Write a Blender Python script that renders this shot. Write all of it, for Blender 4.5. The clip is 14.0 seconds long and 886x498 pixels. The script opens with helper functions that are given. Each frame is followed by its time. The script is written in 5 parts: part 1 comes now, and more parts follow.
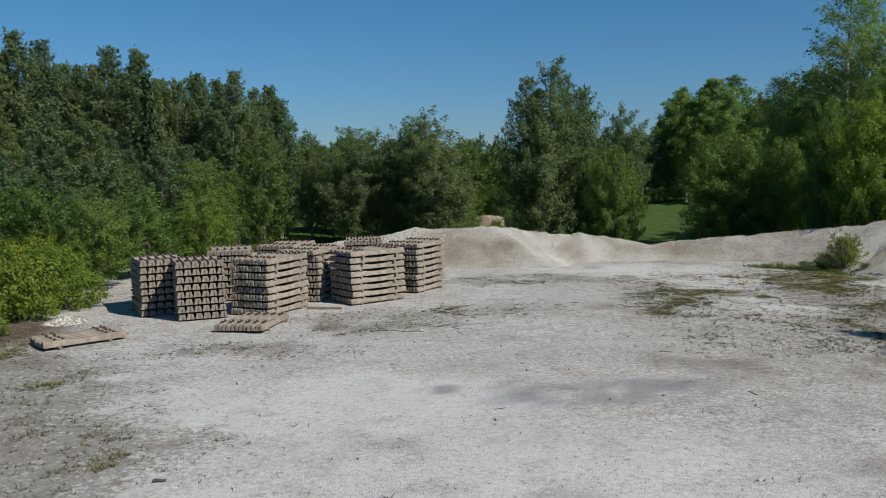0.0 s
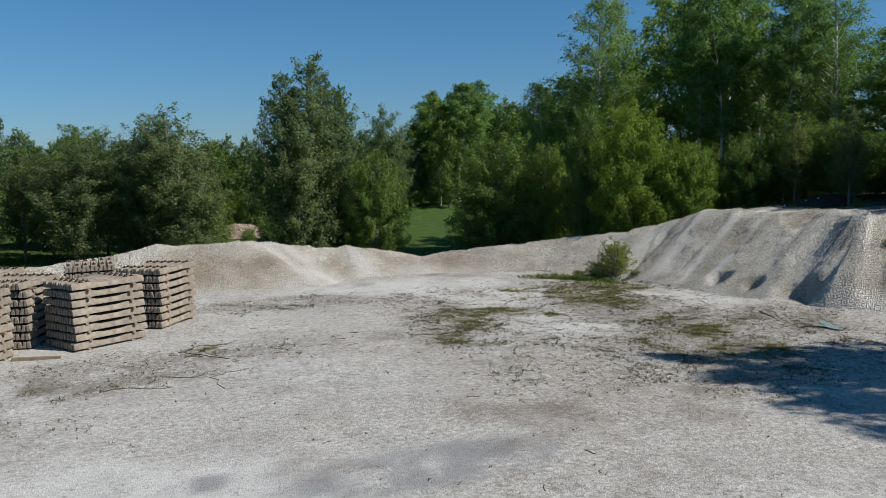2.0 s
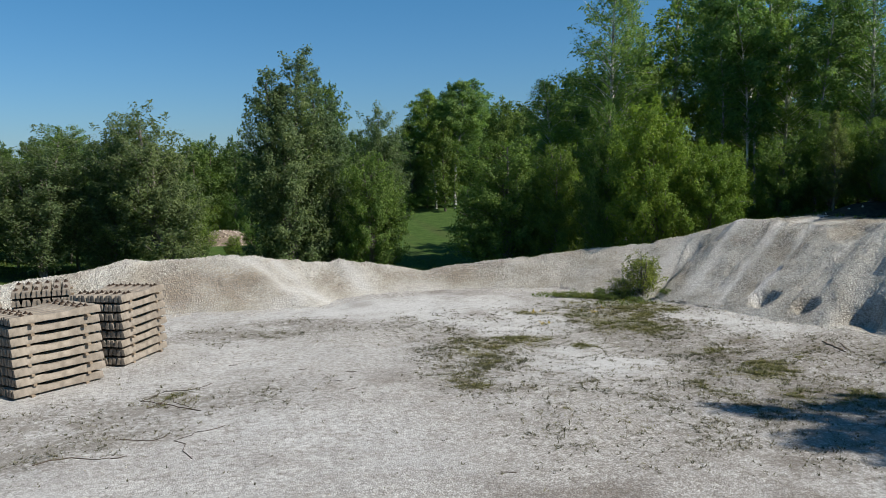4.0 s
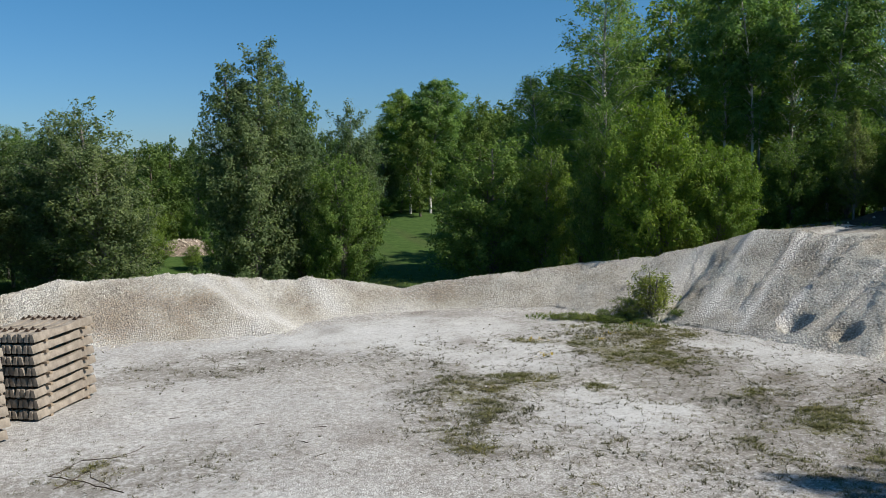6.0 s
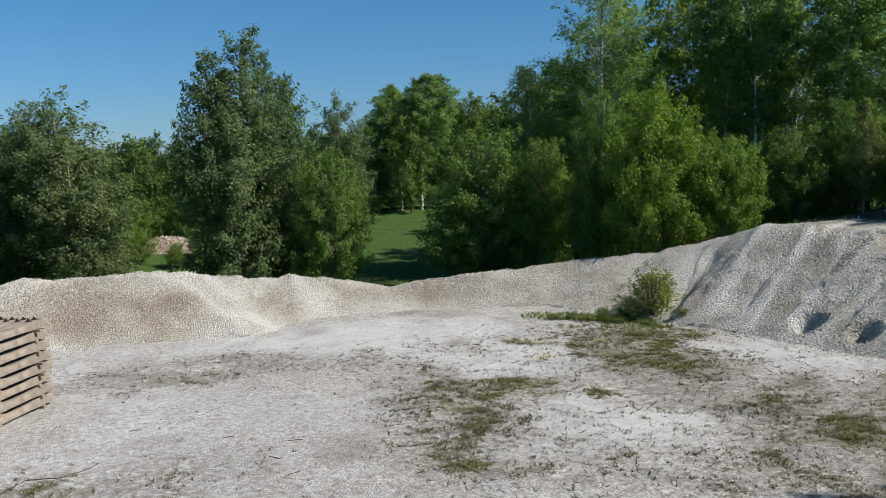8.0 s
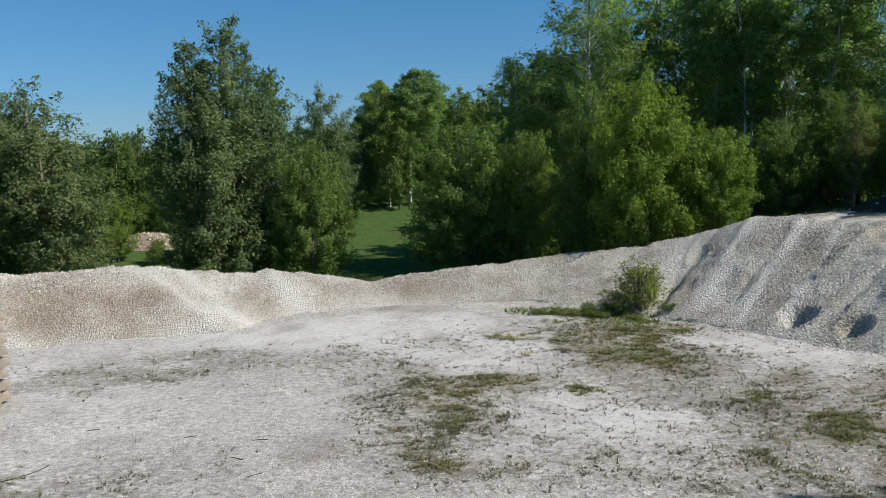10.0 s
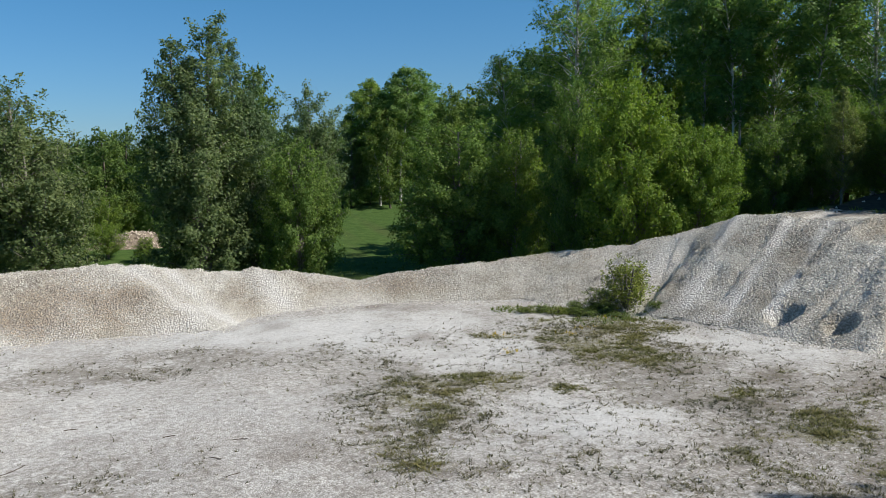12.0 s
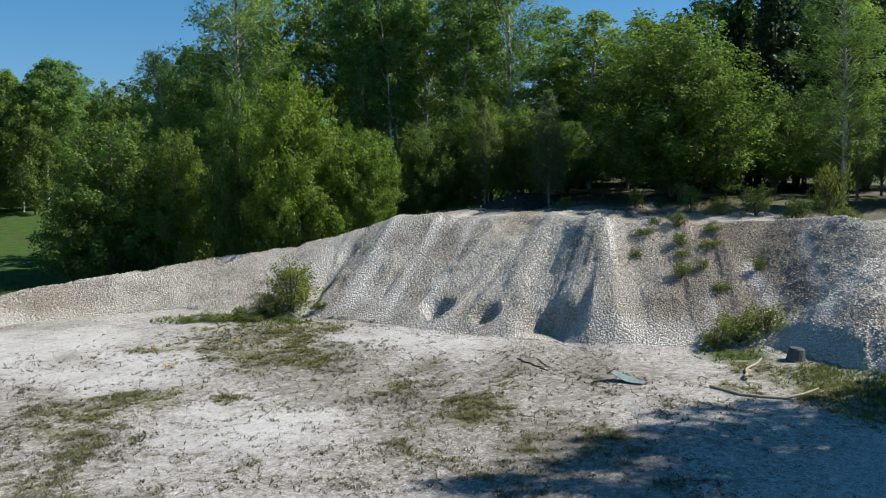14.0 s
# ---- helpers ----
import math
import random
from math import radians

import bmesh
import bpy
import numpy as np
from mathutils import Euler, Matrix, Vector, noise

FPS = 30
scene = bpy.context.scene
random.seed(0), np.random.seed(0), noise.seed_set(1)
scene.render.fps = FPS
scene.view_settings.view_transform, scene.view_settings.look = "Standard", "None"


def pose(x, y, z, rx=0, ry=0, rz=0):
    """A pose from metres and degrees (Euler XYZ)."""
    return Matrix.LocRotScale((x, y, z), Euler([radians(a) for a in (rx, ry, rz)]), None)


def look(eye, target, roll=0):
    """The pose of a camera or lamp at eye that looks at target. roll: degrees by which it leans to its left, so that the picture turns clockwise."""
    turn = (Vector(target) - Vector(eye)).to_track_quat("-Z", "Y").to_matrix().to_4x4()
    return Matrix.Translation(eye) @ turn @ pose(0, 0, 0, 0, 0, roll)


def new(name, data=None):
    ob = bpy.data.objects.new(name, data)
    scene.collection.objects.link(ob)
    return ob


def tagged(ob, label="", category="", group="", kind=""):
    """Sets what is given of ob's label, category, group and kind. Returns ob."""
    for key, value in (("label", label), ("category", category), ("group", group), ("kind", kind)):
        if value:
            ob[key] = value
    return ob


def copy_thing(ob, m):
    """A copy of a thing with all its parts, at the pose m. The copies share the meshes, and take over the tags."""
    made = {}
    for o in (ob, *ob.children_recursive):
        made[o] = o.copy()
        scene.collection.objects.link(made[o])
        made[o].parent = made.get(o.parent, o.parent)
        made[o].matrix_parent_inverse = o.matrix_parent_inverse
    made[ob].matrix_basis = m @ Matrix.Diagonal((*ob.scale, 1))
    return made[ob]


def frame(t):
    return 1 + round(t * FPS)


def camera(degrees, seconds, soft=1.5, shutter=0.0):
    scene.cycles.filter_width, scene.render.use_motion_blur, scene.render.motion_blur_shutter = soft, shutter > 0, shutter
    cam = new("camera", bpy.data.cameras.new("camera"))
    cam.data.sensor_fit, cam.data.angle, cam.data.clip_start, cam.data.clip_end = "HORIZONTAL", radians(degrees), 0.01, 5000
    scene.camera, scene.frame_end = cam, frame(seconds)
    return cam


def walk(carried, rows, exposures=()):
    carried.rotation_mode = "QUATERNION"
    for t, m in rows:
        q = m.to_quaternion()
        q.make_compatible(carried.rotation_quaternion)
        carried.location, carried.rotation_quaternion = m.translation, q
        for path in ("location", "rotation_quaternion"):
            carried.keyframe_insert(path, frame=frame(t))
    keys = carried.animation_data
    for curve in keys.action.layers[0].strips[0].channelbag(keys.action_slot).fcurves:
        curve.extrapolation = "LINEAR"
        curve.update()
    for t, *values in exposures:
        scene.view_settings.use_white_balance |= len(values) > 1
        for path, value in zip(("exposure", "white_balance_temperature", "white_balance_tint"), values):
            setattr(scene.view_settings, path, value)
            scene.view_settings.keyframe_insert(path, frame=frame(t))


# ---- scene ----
# ---------------------------------------------------------------- camera
cam = camera(56.4, 14.0, soft=0.7)
METRES, EYE, TILT, LEAN, TURN = 17.705, 5.4, 0.0, 0.0, 0.0
ROWS = [
    (0.0, 0.0, 0.0, 0.0, -0.12, -5.48, 1.25),
    (0.5, -0.0023, 0.067, 0.0017, -0.23, -5.47, 1.26),
    (1.0, -0.008, 0.1321, 0.0039, -8.97, -5.6, 1.23),
    (1.5, -0.0131, 0.1984, 0.0092, -15.69, -5.74, 1.2),
    (2.0, -0.0117, 0.2675, 0.0167, -17.5, -5.76, 1.18),
    (2.5, -0.0058, 0.3323, 0.0232, -17.44, -5.76, 1.19),
    (3.0, 0.0028, 0.3956, 0.0281, -17.4, -5.76, 1.19),
    (5.5, 0.0701, 0.7136, 0.0351, -20.12, -5.79, 1.29),
    (6.0, 0.0835, 0.7725, 0.0385, -20.24, -5.72, 1.31),
    (6.5, 0.0903, 0.8042, 0.0351, -20.32, -5.78, 1.29),
    (7.0, 0.0942, 0.8156, 0.0301, -20.49, -5.85, 1.26),
    (7.5, 0.103, 0.8282, 0.0236, -20.6, -6.08, 1.31),
    (8.0, 0.1247, 0.8675, 0.0232, -20.73, -5.86, 1.36),
    (10.5, 0.1627, 0.9052, 0.0037, -21.44, -5.99, 1.39),
    (11.0, 0.1633, 0.9061, 0.0026, -21.58, -5.98, 1.4),
    (11.5, 0.1662, 0.9046, 0.0039, -21.68, -6.05, 1.37),
    (12.0, 0.1766, 0.9063, 0.0044, -21.81, -6.06, 1.34),
    (12.5, 0.1898, 0.9128, 0.0041, -21.91, -5.96, 1.32),
    (13.0, 0.1971, 0.913, 0.0039, -26.02, -6.1, 1.27),
    (13.5, 0.2011, 0.9093, 0.0056, -34.89, -6.26, 1.19),
    (14.0, 0.2032, 0.9043, 0.0062, -44.11, -6.42, 1.05),
]
walk(cam, [(t, pose(0, 0, EYE, TILT, LEAN, TURN) @ pose(METRES * x, METRES * y, METRES * z, 90 + pitch, roll, yaw)) for t, x, y, z, yaw, pitch, roll in ROWS],
     exposures=[(0.0, 0.09), (1.5, 0.17), (3.0, 0.32), (6.5, 0.44), (12.0, 0.5), (14.0, 0.6)])

# ---------------------------------------------------------------- light
SUN_AZ, SUN_EL = radians(126), radians(43)   # clockwise from +y
sun_to = Vector((math.sin(SUN_AZ) * math.cos(SUN_EL), math.cos(SUN_AZ) * math.cos(SUN_EL), math.sin(SUN_EL)))
world = bpy.data.worlds.new("sky")
scene.world = world
world.use_nodes = True
wn = world.node_tree.nodes
sky = wn.new("ShaderNodeTexSky")
sky.sky_type, sky.sun_disc = "NISHITA", False
sky.sun_elevation, sky.sun_rotation = SUN_EL, SUN_AZ
sky.air_density, sky.dust_density, sky.ozone_density, sky.altitude = 1.0, 0.25, 4.0, 50
wn["Background"].inputs["Strength"].default_value = 0.056
blue = wn.new("ShaderNodeMix")
blue.data_type, blue.blend_type = "RGBA", "MULTIPLY"
blue.inputs[0].default_value, blue.inputs[7].default_value = 1.0, (0.68, 1.09, 1.33, 1)
world.node_tree.links.new(sky.outputs[0], blue.inputs[6])
# thin haze: paler and less green towards the horizon, deeper blue higher up
way = wn.new("ShaderNodeSeparateXYZ")
world.node_tree.links.new(wn.new("ShaderNodeTexCoord").outputs["Generated"], way.inputs[0])
haze = wn.new("ShaderNodeValToRGB")
haze.color_ramp.elements[0].position, haze.color_ramp.elements[0].color = 0.0, (0.98, 0.82, 0.93, 1)
haze.color_ramp.elements[1].position, haze.color_ramp.elements[1].color = 0.34, (0.62, 1.03, 1.0, 1)
world.node_tree.links.new(way.outputs["Z"], haze.inputs[0])
air = wn.new("ShaderNodeMix")
air.data_type, air.blend_type = "RGBA", "MULTIPLY"
air.inputs[0].default_value = 1.0
world.node_tree.links.new(blue.outputs[2], air.inputs[6])
world.node_tree.links.new(haze.outputs[0], air.inputs[7])
world.node_tree.links.new(air.outputs[2], wn["Background"].inputs["Color"])
sun = new("sun", bpy.data.lights.new("sun", "SUN"))
sun.data.energy, sun.data.angle, sun.data.color = 4.7, radians(0.53), (1.0, 0.945, 0.85)
sun.matrix_world = look((0, 0, 60), Vector((0, 0, 60)) - sun_to)

# ---------------------------------------------------------------- helpers
rng = np.random.default_rng(7)


def _hash(ix, iy, seed):
    v = np.sin(ix * 127.1 + iy * 311.7 + seed * 74.7) * 43758.5453
    return v - np.floor(v)


def vnoise(x, y, seed=0):
    x, y = np.asarray(x, float), np.asarray(y, float)
    ix, iy = np.floor(x), np.floor(y)
    fx, fy = x - ix, y - iy
    fx, fy = fx * fx * (3 - 2 * fx), fy * fy * (3 - 2 * fy)
    a, b = _hash(ix, iy, seed), _hash(ix + 1, iy, seed)
    c, d = _hash(ix, iy + 1, seed), _hash(ix + 1, iy + 1, seed)
    return (a + (b - a) * fx) * (1 - fy) + (c + (d - c) * fx) * fy


def fbm(x, y, seed=0, octaves=4):
    """Fractal noise, about -1 to 1."""
    total, amp, norm = 0, 1.0, 0
    for i in range(octaves):
        total = total + amp * (vnoise(x * 2 ** i, y * 2 ** i, seed + i * 13) * 2 - 1)
        norm += amp
        amp *= 0.5
    return total / norm * 1.5


def sstep(a, b, x):
    t = np.clip((np.asarray(x, float) - a) / (b - a), 0, 1)
    return t * t * (3 - 2 * t)


def polyline(x, y, pts):
    """Distance to a polyline, the side (positive to its left), and the place along it as a vertex index."""
    x, y = np.asarray(x, float), np.asarray(y, float)
    best = np.full(x.shape, 1e9)
    side, where = np.zeros(x.shape), np.zeros(x.shape)
    for i in range(len(pts) - 1):
        ax, ay, bx, by = pts[i][0], pts[i][1], pts[i + 1][0], pts[i + 1][1]
        dx, dy = bx - ax, by - ay
        t = np.clip(((x - ax) * dx + (y - ay) * dy) / (dx * dx + dy * dy), 0, 1)
        d = np.hypot(x - ax - t * dx, y - ay - t * dy)
        s = np.sign(dx * (y - ay) - dy * (x - ax))
        m = d < best
        best, side, where = np.where(m, d, best), np.where(m, s, side), np.where(m, i + t, where)
    return best, side, where


def mesh_from(name, verts, faces, mat, smooth=False, attrs=None):
    me = bpy.data.meshes.new(name)
    me.from_pydata(verts, [], faces)
    if attrs:
        for key, values in attrs.items():
            a = me.attributes.new(key, "FLOAT", "POINT")
            a.data.foreach_set("value", np.asarray(values, dtype=np.float32))
    me.polygons.foreach_set("use_smooth", np.full(len(me.polygons), smooth))
    me.materials.append(mat)
    me.update()
    return me


def quick_mesh(name, verts, quads, mat, smooth=False):
    """A mesh of quads (or triangles) from arrays, quickly."""
    k = quads.shape[1]
    me = bpy.data.meshes.new(name)
    me.vertices.add(len(verts))
    me.vertices.foreach_set("co", np.asarray(verts, dtype=np.float32).ravel())
    me.loops.add(quads.size)
    me.loops.foreach_set("vertex_index", np.asarray(quads, dtype=np.int32).ravel())
    me.polygons.add(len(quads))
    me.polygons.foreach_set("loop_start", np.arange(0, quads.size, k, dtype=np.int32))
    me.polygons.foreach_set("loop_total", np.full(len(quads), k, dtype=np.int32))
    me.polygons.foreach_set("use_smooth", np.full(len(quads), smooth))
    me.materials.append(mat)
    me.update(calc_edges=True)
    return me


def tube_arrays(path, radii, sides=6):
    """Vertices and quads of a tapered tube along a path."""
    path, n = np.asarray(path, float), len(path)
    verts = []
    for i in range(n):
        d = path[min(i + 1, n - 1)] - path[max(i - 1, 0)]
        d = d / (np.linalg.norm(d) + 1e-9)
        ref = np.array((1.0, 0, 0)) if abs(d[0]) < 0.8 else np.array((0, 1.0, 0))
        a = np.cross(d, ref)
        a /= np.linalg.norm(a)
        b = np.cross(d, a)
        for k in range(sides):
            w = 2 * math.pi * k / sides
            verts.append(path[i] + radii[i] * (math.cos(w) * a + math.sin(w) * b))
    quads = [(i * sides + k, i * sides + (k + 1) % sides, (i + 1) * sides + (k + 1) % sides, (i + 1) * sides + k)
             for i in range(n - 1) for k in range(sides)]
    return np.array(verts), np.array(quads)


def join_arrays(pieces):
    vs, qs, base = [], [], 0
    for v, q in pieces:
        vs.append(v)
        qs.append(q + base)
        base += len(v)
    return np.concatenate(vs), np.concatenate(qs)


# ---------------------------------------------------------------- materials
def material(name, rough=0.9):
    m = bpy.data.materials.new(name)
    m.use_nodes = True
    n, l = m.node_tree.nodes, m.node_tree.links
    b = n["Principled BSDF"]
    b.inputs["Roughness"].default_value = rough
    b.inputs["Specular IOR Level"].default_value = 0.25
    return m, n, l, b


def node_noise(n, l, scale, detail=4, vec=None, rough=0.55):
    t = n.new("ShaderNodeTexNoise")
    t.inputs["Scale"].default_value, t.inputs["Detail"].default_value = scale, detail
    t.inputs["Roughness"].default_value = rough
    if vec is not None:
        l.new(vec, t.inputs["Vector"])
    return t.outputs["Fac"]


def node_ramp(n, l, fac, stops):
    r = n.new("ShaderNodeValToRGB")
    e = r.color_ramp.elements
    while len(e) < len(stops):
        e.new(0.5)
    for s, (p, c) in zip(e, stops):
        s.position, s.color = p, (*c, 1)
    l.new(fac, r.inputs[0])
    return r.outputs[0]


def node_mix(n, l, fac, a, b, kind="MIX"):
    m = n.new("ShaderNodeMix")
    m.data_type, m.blend_type = "RGBA", kind
    for value, key in ((fac, 0), (a, 6), (b, 7)):
        if isinstance(value, (int, float)):
            m.inputs[key].default_value = value
        elif isinstance(value, tuple):
            m.inputs[key].default_value = (*value, 1)
        else:
            l.new(value, m.inputs[key])
    return m.outputs[2]


def node_math(n, l, op, a, b=0.0):
    m = n.new("ShaderNodeMath")
    m.operation = op
    for value, key in ((a, 0), (b, 1)):
        if isinstance(value, (int, float)):
            m.inputs[key].default_value = value
        else:
            l.new(value, m.inputs[key])
    return m.outputs[0]


def node_attr(n, name):
    a = n.new("ShaderNodeAttribute")
    a.attribute_name = name
    return a.outputs["Fac"]


def node_bump(n, l, b, height, strength, dist):
    u = n.new("ShaderNodeBump")
    u.inputs["Strength"].default_value, u.inputs["Distance"].default_value = strength, dist
    l.new(height, u.inputs["Height"])
    l.new(u.outputs[0], b.inputs["Normal"])


def coords(n):
    return n.new("ShaderNodeTexCoord").outputs["Object"]


def ground_material():
    m, n, l, b = material("limestone_yard", 0.95)
    b.inputs["Specular IOR Level"].default_value = 0.05
    c = coords(n)
    fine = node_noise(n, l, 7, 8, c, 0.78)
    grit = node_noise(n, l, 26, 4, c, 0.8)
    wide = node_noise(n, l, 0.35, 6, c, 0.6)
    base = node_ramp(n, l, fine, [(0.36, (0.285, 0.273, 0.26)), (0.5, (0.465, 0.454, 0.44)), (0.62, (0.62, 0.611, 0.595))])
    base = node_mix(n, l, node_ramp(n, l, wide, [(0.4, (0, 0, 0)), (0.7, (0.55, 0.55, 0.55))]), base, (0.385, 0.373, 0.365))
    mid = node_noise(n, l, 1.5, 9, c, 0.72)
    base = node_mix(n, l, node_ramp(n, l, mid, [(0.44, (0, 0, 0)), (0.60, (1, 1, 1))]), base, node_mix(n, l, 1.0, base, (0.89, 0.876, 0.86), "MULTIPLY"))
    speck = node_ramp(n, l, grit, [(0.33, (0.40, 0.38, 0.35)), (0.44, (1, 1, 1))])
    base = node_mix(n, l, 0.62, base, speck, "MULTIPLY")
    v = n.new("ShaderNodeTexVoronoi")
    v.inputs["Scale"].default_value = 26
    l.new(c, v.inputs["Vector"])
    chips = node_ramp(n, l, v.outputs["Color"], [(0.12, (0.66, 0.63, 0.6)), (0.5, (1.0, 0.99, 0.97)), (0.9, (1.22, 1.22, 1.21))])
    joint = node_ramp(n, l, v.outputs["Distance"], [(0.35, (1.06, 1.06, 1.06)), (0.62, (0.62, 0.59, 0.56))])
    base = node_mix(n, l, node_attr(n, "coarse"), base, node_mix(n, l, 1.0, chips, joint, "MULTIPLY"), "MULTIPLY")
    base = node_mix(n, l, node_attr(n, "dust"), base, node_mix(n, l, 0.6, (0.58, 0.575, 0.565), speck, "MULTIPLY"))
    patch = node_noise(n, l, 6.0, 9, c, 0.86)
    level = node_math(n, l, "ADD", node_math(n, l, "MULTIPLY", node_attr(n, "dirt"), 0.165), node_math(n, l, "ADD", patch, node_math(n, l, "MULTIPLY", node_math(n, l, "SUBTRACT", mid, 0.5), 0.3)))
    dirt = node_ramp(n, l, level, [(0.585, (0, 0, 0)), (0.62, (1, 1, 1))])
    base = node_mix(n, l, node_math(n, l, "MULTIPLY", dirt, 0.74), base, node_ramp(n, l, grit, [(0.35, (0.11, 0.097, 0.083)), (0.65, (0.29, 0.265, 0.235))]))
    patch2 = node_noise(n, l, 5.0, 9, c, 0.88)
    level = node_math(n, l, "ADD", node_math(n, l, "MULTIPLY", node_attr(n, "moss"), 0.15), patch2)
    moss = node_ramp(n, l, level, [(0.61, (0, 0, 0)), (0.67, (1, 1, 1))])
    base = node_mix(n, l, node_math(n, l, "MULTIPLY", moss, 0.74), base, node_ramp(n, l, grit, [(0.35, (0.095, 0.09, 0.042)), (0.65, (0.21, 0.20, 0.095))]))
    base = node_mix(n, l, node_attr(n, "stain"), base, node_mix(n, l, 0.9, (0.235, 0.235, 0.24), speck, "MULTIPLY"))
    grass = node_ramp(n, l, node_noise(n, l, 1.2, 8, c, 0.75), [(0.3, (0.03, 0.058, 0.015)), (0.55, (0.058, 0.10, 0.026)), (0.8, (0.105, 0.125, 0.045))])
    base = node_mix(n, l, node_attr(n, "grass"), base, grass)
    soil = node_ramp(n, l, fine, [(0.3, (0.045, 0.032, 0.022)), (0.7, (0.13, 0.09, 0.06))])
    base = node_mix(n, l, node_attr(n, "soil"), base, soil)
    l.new(base, b.inputs["Base Color"])
    node_bump(n, l, b, node_math(n, l, "ADD", node_math(n, l, "MULTIPLY", v.outputs["Distance"], -0.6), node_math(n, l, "ADD", fine, grit)), 0.55, 0.035)
    return m


def gravel_material():
    m, n, l, b = material("crushed_limestone", 0.92)
    c = coords(n)
    v = n.new("ShaderNodeTexVoronoi")
    v.inputs["Scale"].default_value = 15
    l.new(c, v.inputs["Vector"])
    stone = node_ramp(n, l, v.outputs["Color"], [(0.15, (0.36, 0.335, 0.295)), (0.5, (0.54, 0.515, 0.465)), (0.85, (0.70, 0.675, 0.625))])
    tint = node_ramp(n, l, node_noise(n, l, 0.55, 5, c), [(0.35, (0.672, 0.622, 0.554)), (0.55, (1, 1, 1))])
    base = node_mix(n, l, 0.75, stone, tint, "MULTIPLY")
    base = node_mix(n, l, node_math(n, l, "MULTIPLY", node_attr(n, "dirt"), 0.75), base, (0.215, 0.182, 0.146))
    base = node_mix(n, l, node_attr(n, "dust"), base, (0.655, 0.635, 0.60))
    gap = node_ramp(n, l, v.outputs["Distance"], [(0.3, (1, 1, 1)), (0.62, (0.5, 0.48, 0.46))])
    base = node_mix(n, l, 0.55, base, gap, "MULTIPLY")
    l.new(base, b.inputs["Base Color"])
    h = node_math(n, l, "ADD", node_math(n, l, "MULTIPLY", v.outputs["Distance"], -1.4), node_noise(n, l, 30, 3, c))
    node_bump(n, l, b, h, 0.9, 0.06)
    return m


def stone_material(name="loose_limestone", tone=(1, 1, 1)):
    m, n, l, b = material(name, 0.9)
    g = n.new("ShaderNodeNewGeometry")
    base = node_ramp(n, l, g.outputs["Random Per Island"], [(0.0, (0.42, 0.39, 0.34)), (0.4, (0.575, 0.545, 0.485)), (0.85, (0.665, 0.635, 0.57)), (1.0, (0.55, 0.485, 0.40))])
    tint = node_ramp(n, l, node_noise(n, l, 0.55, 5, coords(n)), [(0.35, (0.688, 0.636, 0.568)), (0.55, (1, 1, 1))])
    base = node_mix(n, l, 0.7, base, tint, "MULTIPLY")
    base = node_mix(n, l, 1.0, base, tone, "MULTIPLY")
    l.new(base, b.inputs["Base Color"])
    return m


def leaf_material(name, dark, mid, light, trans=0.35):
    m, n, l, b = material(name, 0.6)
    b.inputs["Specular IOR Level"].default_value = 0.25
    g = n.new("ShaderNodeNewGeometry")
    o = n.new("ShaderNodeObjectInfo")
    leaf = node_ramp(n, l, g.outputs["Random Per Island"], [(0.0, dark), (0.55, mid), (1.0, light)])
    clump = node_ramp(n, l, node_noise(n, l, 0.55, 3, coords(n)), [(0.3, (0.6, 0.66, 0.6)), (0.7, (1.2, 1.12, 0.95))])
    leaf = node_mix(n, l, 0.8, leaf, clump, "MULTIPLY")
    tree = node_ramp(n, l, o.outputs["Random"], [(0.0, (0.72, 0.85, 0.85)), (0.5, (1, 1, 1)), (1.0, (1.25, 1.12, 0.8))])
    leaf = node_mix(n, l, 0.8, leaf, tree, "MULTIPLY")
    l.new(leaf, b.inputs["Base Color"])
    t = n.new("ShaderNodeBsdfTranslucent")
    l.new(node_mix(n, l, 1.0, leaf, (1.08, 1.2, 0.68), "MULTIPLY"), t.inputs["Color"])
    x = n.new("ShaderNodeMixShader")
    x.inputs[0].default_value = trans
    l.new(b.outputs[0], x.inputs[1])
    l.new(t.outputs[0], x.inputs[2])
    l.new(x.outputs[0], n["Material Output"].inputs["Surface"])
    return m


def bark_material(name, dark, light, scale=6.0):
    m, n, l, b = material(name, 0.9)
    c = n.new("ShaderNodeMapping")
    c.inputs["Scale"].default_value = (1, 1, 0.35)
    l.new(coords(n), c.inputs[0])
    f = node_noise(n, l, scale, 5, c.outputs[0], 0.7)
    l.new(node_ramp(n, l, f, [(0.38, dark), (0.62, light)]), b.inputs["Base Color"])
    node_bump(n, l, b, f, 0.6, 0.03)
    return m


def plain_material(name, dark, light, scale=8.0, rough=0.85, bump=0.4):
    m, n, l, b = material(name, rough)
    c = coords(n)
    f = node_noise(n, l, scale, 6, c, 0.65)
    o = n.new("ShaderNodeObjectInfo")
    base = node_ramp(n, l, f, [(0.3, dark), (0.7, light)])
    base = node_mix(n, l, 0.6, base, node_ramp(n, l, o.outputs["Random"], [(0, (0.78, 0.76, 0.74)), (1, (1.1, 1.08, 1.04))]), "MULTIPLY")
    l.new(base, b.inputs["Base Color"])
    node_bump(n, l, b, node_noise(n, l, scale * 6, 4, c, 0.7), bump, 0.01)
    return m


